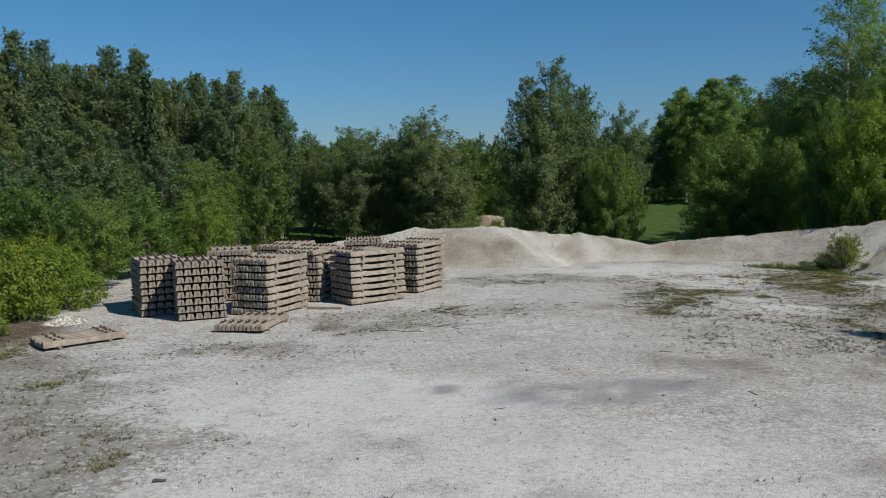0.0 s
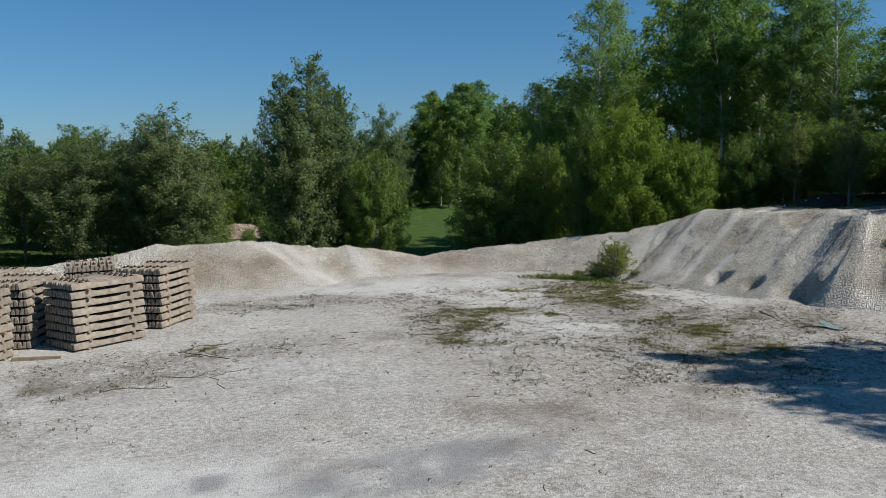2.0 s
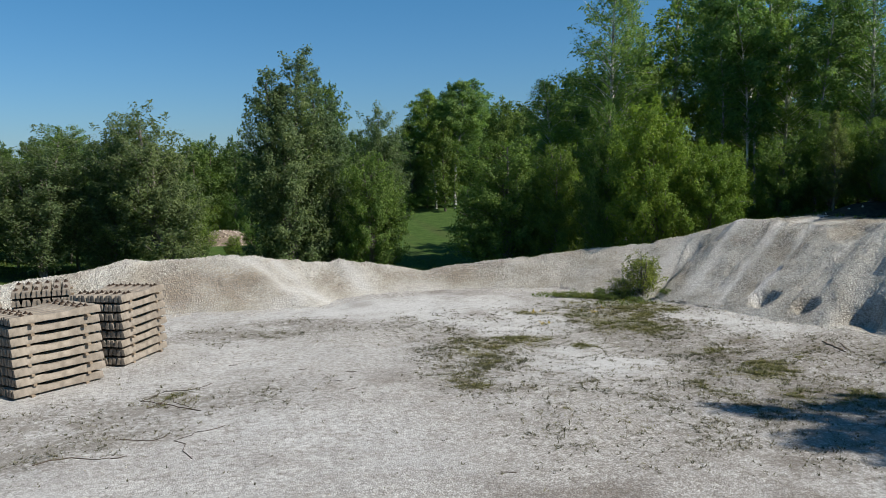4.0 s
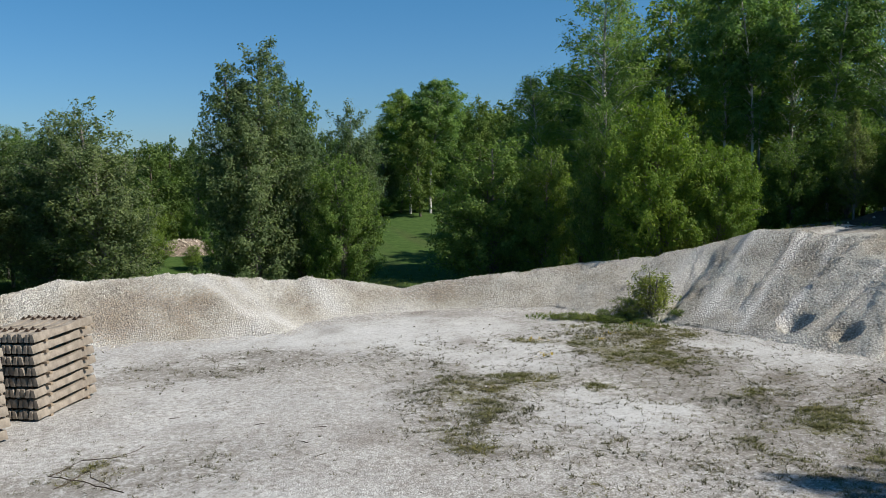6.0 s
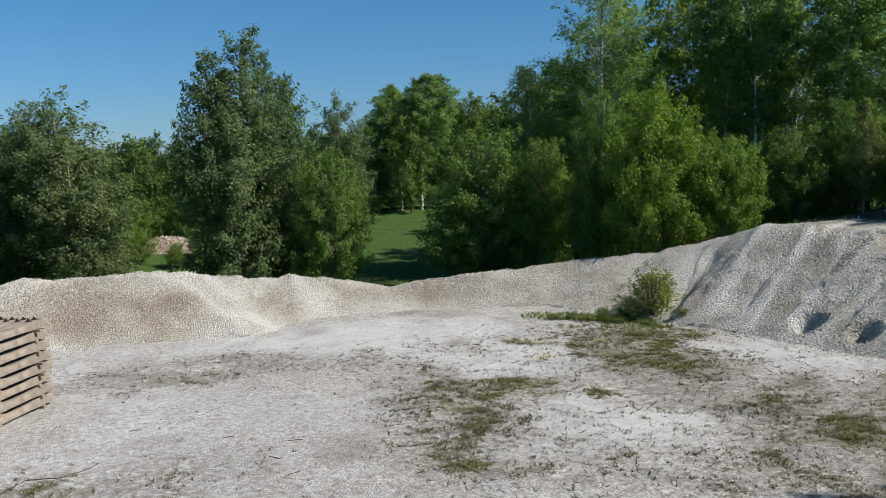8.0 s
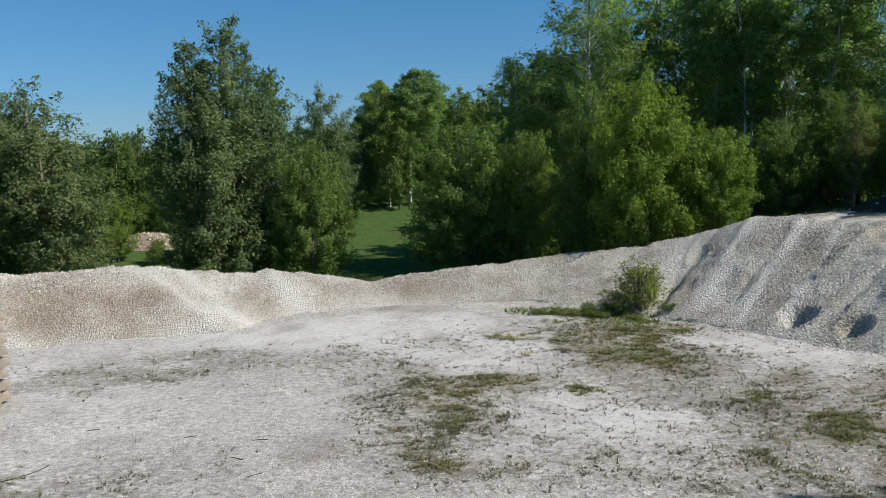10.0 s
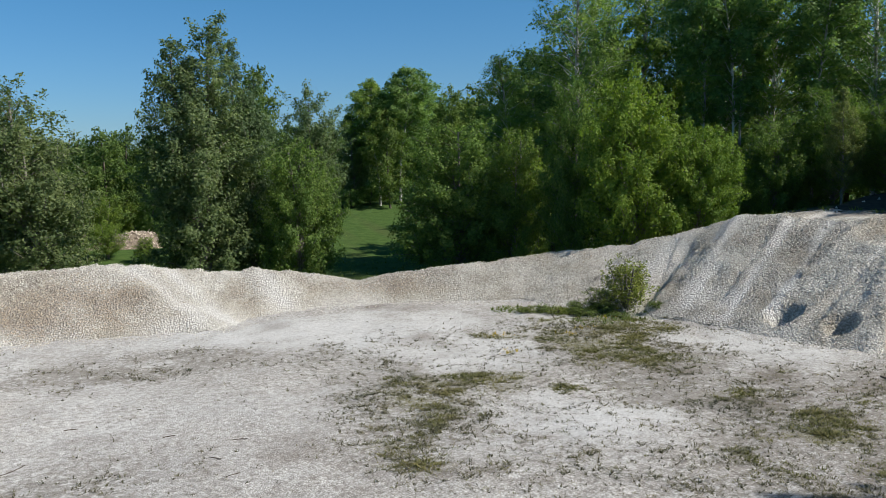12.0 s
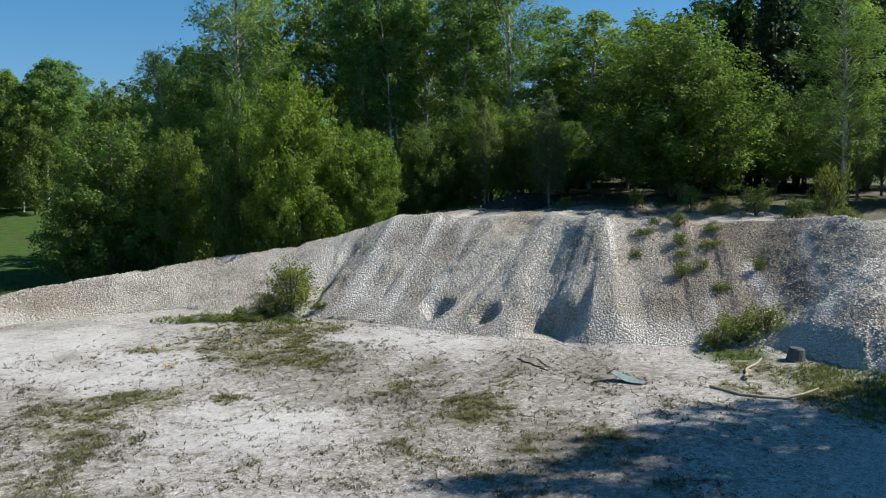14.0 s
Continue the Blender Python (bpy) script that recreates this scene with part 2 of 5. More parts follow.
GROUND = ground_material()
GRAVEL = gravel_material()
STONE = stone_material()
STONE_DULL = stone_material("dusty_limestone", (0.74, 0.73, 0.71))
STONE_BROWN = stone_material("stained_limestone", (0.79, 0.705, 0.63))
CONCRETE = plain_material("weathered_concrete", (0.15, 0.125, 0.1), (0.345, 0.30, 0.25), 4.0)
TIMBER = plain_material("grey_timber", (0.16, 0.12, 0.085), (0.30, 0.235, 0.17), 9.0)
RUST = plain_material("rusty_iron", (0.035, 0.025, 0.02), (0.10, 0.065, 0.045), 20.0, 0.8)
LEAF_ALDER = leaf_material("alder_leaves", (0.065, 0.112, 0.034), (0.108, 0.172, 0.05), (0.16, 0.24, 0.075), 0.48)
LEAF_SALLOW = leaf_material("sallow_leaves", (0.09, 0.158, 0.038), (0.148, 0.236, 0.06), (0.22, 0.31, 0.088), 0.5)
LEAF_GREY = leaf_material("grey_green_leaves", (0.104, 0.146, 0.076), (0.164, 0.218, 0.108), (0.235, 0.295, 0.15), 0.55)
LEAF_BIRCH = leaf_material("birch_leaves", (0.115, 0.19, 0.066), (0.185, 0.285, 0.095), (0.265, 0.37, 0.13), 0.56)
LEAF_WILLOW = leaf_material("willow_leaves", (0.115, 0.19, 0.032), (0.18, 0.275, 0.046), (0.265, 0.36, 0.068), 0.5)
LEAF_DARK = leaf_material("dull_green_leaves", (0.08, 0.126, 0.07), (0.126, 0.186, 0.10), (0.188, 0.255, 0.14), 0.5)
LEAF_SHRUB = leaf_material("shrub_leaves", (0.085, 0.12, 0.03), (0.15, 0.195, 0.05), (0.25, 0.28, 0.085), 0.4)
LEAF_BUSH = leaf_material("bush_leaves", (0.13, 0.19, 0.03), (0.21, 0.285, 0.045), (0.30, 0.37, 0.07), 0.5)
LEAF_YOUNG = leaf_material("sapling_leaves", (0.13, 0.175, 0.055), (0.21, 0.265, 0.085), (0.31, 0.35, 0.13), 0.5)
LEAF_SPRUCE = leaf_material("spruce_needles", (0.022, 0.045, 0.02), (0.04, 0.07, 0.028), (0.065, 0.10, 0.036), 0.1)
GRASS = leaf_material("grass_blades", (0.07, 0.115, 0.025), (0.125, 0.18, 0.045), (0.22, 0.235, 0.085), 0.4)
BARK = bark_material("brown_bark", (0.05, 0.04, 0.03), (0.16, 0.135, 0.11))
BARK_GREY = bark_material("grey_bark", (0.10, 0.09, 0.075), (0.26, 0.24, 0.21))
BARK_BIRCH = bark_material("birch_bark", (0.10, 0.09, 0.08), (0.72, 0.70, 0.66), 2.2)

# ---------------------------------------------------------------- terrain
# foot of the gravel banks, and their crest with its height, from the stack side round to the tall heap
TOE = [(-16, 49), (-9, 46.0), (-3, 44.6), (1, 45.0), (4, 44.6), (6.3, 44.3), (7.4, 46.0), (10, 46.6), (13, 46.4), (15.6, 45.7), (17.9, 44.8), (19.0, 42.0), (19.9, 39.4),
       (20.9, 36.6), (21.3, 34.0), (22.2, 31.8), (22.9, 30.0), (24.6, 28.0), (26.0, 26.2), (25.2, 23.8), (24.6, 22.3), (24.2, 18), (25, 10), (27, -6)]
CREST = [(-16, 52, 0.2), (-9.5, 49.2, 0.9), (-6.3, 48.6, 1.30), (-3.6, 48.4, 1.62), (-1.5, 48.5, 1.93), (0.6, 48.5, 1.97), (3.8, 48.5, 1.97), (6.3, 48.5, 1.55), (9.4, 48.6, 1.32),
         (12.2, 48.4, 0.8), (15.0, 48.0, 1.05), (17.5, 47.2, 1.28), (20.0, 46.4, 1.6), (22.3, 44.8, 1.85), (24.2, 43.0, 2.45), (25.2, 41.2, 3.15), (26.6, 38.5, 3.1), (28.0, 35.6, 3.25),
         (27.6, 33.0, 3.15), (29.6, 30.6, 3.0), (31.0, 28.4, 2.95), (30.6, 25.0, 2.95), (29.8, 20, 2.9), (30, 10, 2.8), (32, -6, 2.8)]
CREST_H = np.array([p[2] for p in CREST])
# 1 where the bank is backed by the high terrace, 0 where it falls away behind
TERRACE = np.array([0] * 13 + [0, 0.25, 0.9] + [1] * 9, float)


def base_height(x, y):
    """The land without the banks."""
    low = -2.0 * sstep(49, 62, y + 0.25 * np.clip(-x - 10, 0, 40)) * sstep(-30, -12, x)
    low = low * (1 - 1.1 * sstep(-21, -13, x) * sstep(-1, -5, x))
    far = sstep(150, 700, np.hypot(x, y)) * 3.0 * fbm(x / 160, y / 160, 5, 3)
    low = low + 1.5 * sstep(68, 82, y) * sstep(14, 7, x) * sstep(-20, -8, x) * sstep(130, 95, y)
    low = low + 3.3 * np.clip((y - 72) / 40, 0, 1) * sstep(13, 19, x) * sstep(52, 44, x)
    z = low + far + 0.05 * fbm(x / 3.0, y / 3.0, 3, 4) + 0.012 * fbm(x * 2.2, y * 2.2, 9, 3)
    return z


def land(x, y):
    """Height of the land with banks and terrace; also how far inside the bank's foot a place lies, and the crest distance."""
    x, y = np.asarray(x, float), np.asarray(y, float)
    wob = 0.35 * fbm(x / 2.4, y / 2.4, 21, 3)
    dt, st, wt = polyline(x, y, TOE)
    dc, sc, wc = polyline(x, y, CREST)
    inside = dt * st + wob * 0.6
    beyond = dc * sc
    top = np.interp(wc, np.arange(len(CREST)), CREST_H)
    ter = np.interp(wc, np.arange(len(CREST)), TERRACE)
    z0 = base_height(x, y)
    f = np.clip(inside, 0, None) / (np.clip(inside, 0, None) + np.clip(-beyond, 0, None) + 1e-6)
    f = np.clip(f, 0, 1)
    shape = np.where(f < 0.9, f * 1.02, 0.918 + (f - 0.9) * 0.82)
    front = np.clip(shape, 0, 1) * top
    back = top - np.clip(beyond, 0, None) * 0.62
    highland = top + 0.35 * sstep(2, 9, beyond) + 0.25 * fbm(x / 4, y / 4, 31, 3) * sstep(1.0, 4, beyond)
    back = back * (1 - ter) + highland * ter
    bank = np.where(beyond > 0, back, front)
    bank = np.where(inside > 0, bank, -9)
    # gullies down the slope and slumped lobes
    along = wt * 3.1
    rough = ((0.05 + 0.085 * sstep(11, 13, wt)) * fbm(along * 1.25, 0.4 * inside / 3, 41, 4) + 0.05 * fbm(x / 0.5, y / 0.5, 43, 3))
    bank = np.where(inside > 0, bank + rough * np.clip(inside / 1.5, 0, 1) * np.where(beyond > 0.5, 0.5, 1), bank)
    for ax, ay, bx, by, lift, wide in SPURS:
        dx, dy = bx - ax, by - ay
        t = np.clip(((x - ax) * dx + (y - ay) * dy) / (dx * dx + dy * dy), 0, 1)
        off = ((x - ax) * dy - (y - ay) * dx) / math.hypot(dx, dy)
        end = np.hypot(x - ax - t * dx, y - ay - t * dy)
        ridge = np.where(off < 0, np.exp(-(end / wide) ** 2), np.exp(-(end / (2.6 * wide)) ** 2))
        bank = bank + lift * ridge * (inside > 0) * np.clip(inside / 0.7, 0, 1)
    for ax, ay, bx, by, depth, wide in FURROWS:
        dx, dy = bx - ax, by - ay
        t = np.clip(((x - ax) * dx + (y - ay) * dy) / (dx * dx + dy * dy), 0, 1)
        end = np.hypot(x - ax - t * dx, y - ay - t * dy) + 0.12 * fbm(x / 0.7, y / 0.7, 47, 2)
        bank = bank - depth * np.exp(-(end / wide) ** 2) * (inside > 0) * np.clip(inside / 0.7, 0, 1)
    for hx, hy, rx, dz in HOLLOWS:
        q = np.hypot(x - hx, y - hy) / rx
        bank = bank - dz * np.exp(-q ** 4)
    return np.maximum(z0, bank), inside, beyond, ter, z0, top


HOLLOWS = [(22.2, 35.55, 0.45, 0.55), (22.5, 33.7, 0.38, 0.45), (22.9, 31.6, 0.75, 0.6), (27.3, 36.4, 0.9, 0.35)]
SPURS = [(2.9, 48.0, 5.2, 45.4, 0.14, 0.4), (8.6, 48.3, 9.8, 47.0, 0.14, 0.35), (-1.4, 48.2, -0.6, 45.8, 0.14, 0.5), (27.2, 32.6, 23.7, 29.6, 0.5, 0.45), (30.4, 25.6, 26.2, 23.6, 0.42, 0.9)]
# furrows down the slope, from the crest to the foot: depth and width
FURROWS = [(23.4, 41.7, 20.2, 40.4, 0.2, 0.28), (25.9, 39.8, 21.6, 38.0, 0.12, 0.3), (27.0, 37.4, 22.4, 36.6, 0.10, 0.25), (26.9, 34.0, 23.4, 32.4, 0.22, 0.5), (22.6, 44.4, 18.6, 43.0, 0.10, 0.3)]


def land_z(x, y):
    return float(land(np.array([x]), np.array([y]))[0][0])


def blob(x, y, cx, cy, rx, ry, turn=0):
    a = radians(turn)
    u = ((x - cx) * math.cos(a) + (y - cy) * math.sin(a)) / rx
    v = (-(x - cx) * math.sin(a) + (y - cy) * math.cos(a)) / ry
    r = np.hypot(u, v)
    return np.clip(1.35 - r, 0, 1) ** 0.8


WEEDS = [(17.6, 39.2, 2.0, 1.5, 25), (16.4, 37.4, 1.7, 1.4, 0), (15.9, 35.0, 1.3, 1.7, 10), (14.3, 39.4, 0.6, 0.5, 0), (18.4, 40.4, 1.5, 0.9, 20), (10.3, 34.2, 1.5, 1.3, 0), (9.4, 32.0, 1.1, 1.3, 0), (8.3, 29.9, 0.9, 0.7, 0),
         (16.6, 31.1, 0.6, 0.5, 0), (17.4, 38.6, 2.0, 1.8, 0), (16.2, 36.6, 1.6, 1.6, 0), (13.0, 32.9, 0.5, 0.4, 0), (18.4, 31.6, 0.5, 0.4, 0), (16.0, 28.3, 0.9, 1.0, 0), (15.6, 25.5, 1.5, 0.9, 0), (13.6, 27.4, 0.7, 0.5, 0), (17.8, 29.0, 0.5, 0.5, 0),
         (23.6, 24.6, 2.2, 1.5, 0), (22.9, 21.8, 2.0, 2.6, 0), (-15.6, 25.0, 2.6, 2.2, 0), (-10.6, 20.8, 0.8, 0.4, 0), (-6.2, 15.0, 0.4, 0.3, 0), (0.0, 31.6, 1.0, 0.5, 0)]
DIRT = [(-6.0, 25.3, 3.0, 1.3, -10), (-0.6, 30.8, 4.4, 1.5, 10), (-2.6, 28.0, 3.0, 1.0, 15), (3.2, 39.8, 4.0, 1.3, 0), (2.0, 39.4, 2.6, 1.0, 0), (9.4, 32.0, 2.4, 3.4, 0), (16.6, 32.5, 2.6, 5.0, 0), (14.6, 27.0, 2.6, 1.8, 0), (-10.8, 20.5, 2.8, 3.6, 0),
        (-7.5, 15.6, 3.0, 2.9, 0), (15.5, 37.0, 2.8, 2.6, 0), (-15, 26, 3.4, 4.4, 0), (14.5, 24.0, 4.2, 3.0, 0), (20.4, 29.0, 2.4, 2.6, 0)]
DUST = [(12.5, 31.0, 1.5, 1.5, 0), (9, 43, 4.8, 1.8, 0), (20.0, 34.2, 1.5, 2.6, 20), (-8.9, 22.1, 0.7, 0.35, 0), (1, 12, 6, 4, 0), (12.0, 38.6, 2, 3.4, 10), (-2, 19, 5, 2.5, 0)]


def total(x, y, blobs):
    wx, wy = fbm(x / 1.3, y / 1.3, 111, 4), fbm(x / 1.3 + 31, y / 1.3 + 7, 113, 4)
    x, y = x + 0.9 * wx, y + 0.9 * wy
    return np.clip(sum(blob(x, y, *b) for b in blobs), 0, 1)


def axis(lo, hi, step, far):
    """Fine steps from lo to hi, then ever wider ones out to far."""
    out, s = [hi], step
    while out[-1] < far:
        s *= 1.22
        out.append(out[-1] + s)
    left, s = [lo], step
    while left[-1] > -far:
        s *= 1.22
        left.append(left[-1] - s)
    return np.array(left[::-1] + list(np.arange(lo + step, hi, step)) + out)


def build_ground():
    xs, ys = axis(-22, 32, 0.28, 3000), axis(6, 52, 0.28, 3000)
    gx, gy = np.meshgrid(xs, ys)
    z, inside, beyond, ter, z0, top = land(gx, gy)
    under = np.clip(inside / 0.8, 0, 1) * (1 - sstep(1.2, 3.0, beyond))
    z = z - 0.30 * under
    x, y = gx.ravel(), gy.ravel()
    nx, ny = len(xs), len(ys)
    i = np.arange(nx * ny).reshape(ny, nx)
    quads = np.stack([i[:-1, :-1], i[:-1, 1:], i[1:, 1:], i[1:, :-1]], -1).reshape(-1, 4)
    me = quick_mesh("ground", np.stack([x, y, z.ravel()], -1), quads, GROUND, True)
    edge = fbm(x / 2.0, y / 2.0, 55, 4)
    out = np.maximum(sstep(51, 54, y + edge), np.maximum(sstep(-19, -22, x + edge * 2 - 0.1 * (y - 30)), sstep(3, 7, ((beyond * ter) * (inside > 0)).ravel() + edge)))
    out = np.maximum(out, sstep(2, -6, y))
    out = out * (1 - 0.55 * ((inside > 0) & (ter > 0.5)).ravel())
    lush = np.clip(blob(x, y, 24.3, 23.2, 1.5, 1.3) + blob(x, y, 24.6, 26.4, 1.0, 0.8) + blob(x, y, 22.6, 21.0, 1.5, 2.0), 0, 1)
    grass = np.clip(0.95 * lush * (0.8 + 0.8 * fbm(x / 0.8, y / 0.8, 58, 3)) + out * 1.7 + np.minimum(out, 1 - out) * 1.2 * fbm(x / 1.4, y / 1.4, 57, 3), 0, 1)
    for key, v in (("dirt", np.clip(total(x, y, DIRT) * (0.9 - 0.2 * sstep(6, 9, x) * sstep(22, 25, y)) + 0.06 + 0.38 * fbm(x / 3, y / 3, 61, 5) - 1.1 * total(x, y, DUST), 0, 1)), ("moss", np.clip(total(x, y, WEEDS) * (0.85 + 0.5 * fbm(x / 0.9, y / 0.9, 69, 4)), 0, 1)),
                   ("dust", np.clip(total(x, y, DUST) * (0.7 + 0.6 * fbm(x / 0.8, y / 0.8, 63, 5)), 0, 0.5)), ("grass", grass), ("coarse", np.clip(0.36 + 0.3 * sstep(1, 8, x) * sstep(17, 24, y) + 0.3 * fbm(x / 2.5, y / 2.5, 68, 4), 0.1, 0.95)), ("stain", np.clip((blob(x, y, 3.9, 19.3, 2.6, 1.0, 8) + blob(x, y, -0.1, 20.0, 0.6, 0.4)) * (1.0 + 1.2 * fbm(x / 0.5, y / 0.5, 67, 4)), 0, 0.85)), ("soil", np.clip(1.5 * blob(x, y, -16.8, 28.5, 3.2, 3.6) + 0.6 * edge - 0.2 + 0.75 * ((inside > 0) & (ter > 0.5) & (beyond > 2)).ravel(), 0, 0.9))):
        a = me.attributes.new(key, "FLOAT", "POINT")
        a.data.foreach_set("value", np.asarray(v, dtype=np.float32))
    ob = new("ground", me)
    tagged(ob, "pale crushed limestone yard with dusty and mossy patches", "ground", kind="structure")
    return ob


# smooth pale tracks of fine dust from the crest to the foot
TRACKS = [(24.0, 42.9, 20.0, 41.2, 0.62), (25.6, 41.2, 21.0, 38.9, 0.3), (26.2, 39.4, 21.4, 37.2, 0.22), (26.6, 38.0, 22.0, 36.0, 0.22), (28.6, 27.9, 25.9, 25.4, 0.3), (30.0, 26.8, 26.6, 24.6, 0.25),
          (3.6, 48.2, 5.6, 45.2, 0.5), (5.0, 48.2, 6.4, 45.4, 0.35), (8.2, 48.2, 8.8, 46.9, 0.4)]


def bank_dust(x, y, s):
    """Fine pale dust, and darker streaks, on the slopes; s: how far inside the bank's foot."""
    dust = np.clip((0.75 - s) * 0.9 + 0.5 * fbm(x / 1.5, y / 1.5, 73, 3), 0, 1) * 0.8
    for ax, ay, bx, by, wide in TRACKS:
        dx, dy = bx - ax, by - ay
        t = np.clip(((x - ax) * dx + (y - ay) * dy) / (dx * dx + dy * dy), 0, 1)
        end = np.hypot(x - ax - t * dx, y - ay - t * dy) + 0.16 * fbm(x / 0.8, y / 0.8, 49, 3)
        dust = dust + 0.85 * np.exp(-(np.clip(end, 0, 9) / wide) ** 2)
    along = polyline(x, y, TOE)[2]
    tall = 0.35 + 0.65 * sstep(11, 13, along)
    streak = fbm(along * 5.0, s * 0.22 + fbm(x / 2, y / 2, 76, 2) * 0.2, 77, 4) * tall
    dust = dust + 0.75 * sstep(0.25, 0.8, streak) * sstep(0.3, 1.2, s)
    dirt = 0.7 * sstep(0.3, 0.8, fbm(along * 4.0 + 40, s * 0.25, 79, 4) * tall) * sstep(0.3, 1.2, s)
    return np.clip(dust, 0, 1), dirt


def build_banks():
    step = 0.13
    xs, ys = np.arange(-16, 35, step), np.arange(4, 53, step)
    gx, gy = np.meshgrid(xs, ys)
    z, inside, beyond, ter, z0, top = land(gx, gy)
    keep = (inside > -0.15) & ((beyond < 4) & (ter > 0.3) | (ter <= 0.3) & (z > z0 - 0.02) & (beyond < 6))
    z = np.where(inside < 0, z0 - 0.06, z)
    nx, ny = len(xs), len(ys)
    i = np.arange(nx * ny).reshape(ny, nx)
    k = keep[:-1, :-1] & keep[1:, :-1] & keep[:-1, 1:] & keep[1:, 1:]
    cx, cy = gx[:-1, :-1], gy[:-1, :-1]
    low = (cx + (cy - 42) * 0.8) < 24.4
    low &= cy > 40.5
    made = []
    x, y = gx.ravel(), gy.ravel()
    s = inside.ravel()
    # dirt on the banks; the blob at (13.6, 47.6) just darkens the low saddle
    dirt = np.clip(0.25 + 0.9 * fbm(x / 2.2, y / 2.2, 71, 4) - 0.3 + 1.2 * blob(x, y, 28.2, 28.6, 2.7, 3.2) + 0.8 * blob(x, y, 1.8, 46.3, 3.0, 1.7) + 0.5 * blob(x, y, 7.6, 47.5, 1.0, 1.0) + 1.0 * blob(x, y, 13.6, 47.6, 2.4, 0.8) + 0.5 * sstep(0.3, 2, (beyond * ter).ravel()), 0, 1)
    dust, streak_dirt = bank_dust(x, y, s)
    dirt = np.clip(dirt + streak_dirt, 0, 1)
    for name, pick, label in (("bank", low, "long low bank of dumped white crushed limestone"), ("slope", ~low, "tall slope of grey white crushed limestone")):
        kk = k & pick
        quads = np.stack([i[:-1, :-1][kk], i[:-1, 1:][kk], i[1:, 1:][kk], i[1:, :-1][kk]], -1)
        used, inv = np.unique(quads, return_inverse=True)
        co = np.stack([x, y, z.ravel()], -1)[used]
        me = quick_mesh(name, co, inv.reshape(-1, 4), GRAVEL, True)
        for key, v in (("dirt", dirt[used]), ("dust", np.clip(dust[used], 0, 1))):
            a = me.attributes.new(key, "FLOAT", "POINT")
            a.data.foreach_set("value", np.asarray(v, dtype=np.float32))
        made.append(tagged(new(name, me), label, "gravel " + name))
    return made


ground = build_ground()
bank, heap = build_banks()

# ---------------------------------------------------------------- stacks of sleepers
SL, SW, SH, GAP = 2.6, 0.285, 0.205, 0.07


def sleeper_mesh():
    """A concrete railway sleeper: sloping sides, lower waist, a slot down the middle of each end."""
    bm = bmesh.new()

    def prism(stations, xs):
        """Stations: y, height, scale of the width; xs: bottom and top limits of the section."""
        rows = []
        for y, h, k in stations:
            b0, b1, t0, t1 = [v * k for v in xs]
            low0, low1 = b0, b1
            rows.append([bm.verts.new(p) for p in ((b0, y, 0), (low0, y, 0.03), (t0, y, h), (t1, y, h), (low1, y, 0.03), (b1, y, 0))])
        for a, b in zip(rows, rows[1:]):
            for k in range(6):
                bm.faces.new((a[k], a[(k + 1) % 6], b[(k + 1) % 6], b[k]))
        bm.faces.new(rows[0][::-1])
        bm.faces.new(rows[-1])

    wb, wt = 0.138, 0.100
    prism([(-1.265, 0.202, 1.0), (-0.58, 0.205, 1.0), (-0.34, 0.162, 0.88), (0.34, 0.162, 0.88), (0.58, 0.205, 1.0), (1.265, 0.202, 1.0)], (-wb, wb, -wt, wt))
    for s in (-1, 1):
        ends = [(1.265 * s, 0.200, 1.0), (1.30 * s, 0.190, 0.97)]
        prism(ends, (-wb, -0.034, -wt, -0.030))
        prism(ends, (0.034, wb, 0.030, wt))
    bmesh.ops.recalc_face_normals(bm, faces=bm.faces)
    me = bpy.data.meshes.new("sleeper")
    bm.to_mesh(me)
    bm.free()
    me.materials.append(CONCRETE)
    return me


def box(bm, x0, x1, y0, y1, z0, z1, bevel=0.0):
    got = bmesh.ops.create_cube(bm, size=1)
    vs = got["verts"]
    for v in vs:
        v.co = Vector(((x0 + x1) / 2 + v.co.x * (x1 - x0), (y0 + y1) / 2 + v.co.y * (y1 - y0), (z0 + z1) / 2 + v.co.z * (z1 - z0)))
    if bevel:
        es = {e for v in vs for e in v.link_edges}
        bmesh.ops.bevel(bm, geom=list(es), offset=bevel, segments=1, affect="EDGES")


def fastening_mesh():
    """A rail fastening left on a sleeper: clamp plate, clip and bolt."""
    bm = bmesh.new()
    box(bm, -0.06, 0.06, -0.05, 0.05, -0.002, 0.025, 0.006)
    box(bm, -0.045, 0.045, -0.02, 0.02, 0.025, 0.045, 0.006)
    box(bm, -0.018, 0.018, -0.018, 0.018, 0.045, 0.075, 0.004)
    me = bpy.data.meshes.new("rail_fastening")
    bm.to_mesh(me)
    bm.free()
    me.materials.append(RUST)
    return me


SLEEPER, FASTENING = sleeper_mesh(), fastening_mesh()
BATTENS = {}


def batten_mesh(width):
    key = round(width, 2)
    if key not in BATTENS:
        bm = bmesh.new()
        box(bm, -width / 2, width / 2, -0.05, 0.05, 0, GAP, 0.006)
        me = bpy.data.meshes.new("batten")
        bm.to_mesh(me)
        bm.free()
        me.materials.append(TIMBER)
        BATTENS[key] = me
    return BATTENS[key]


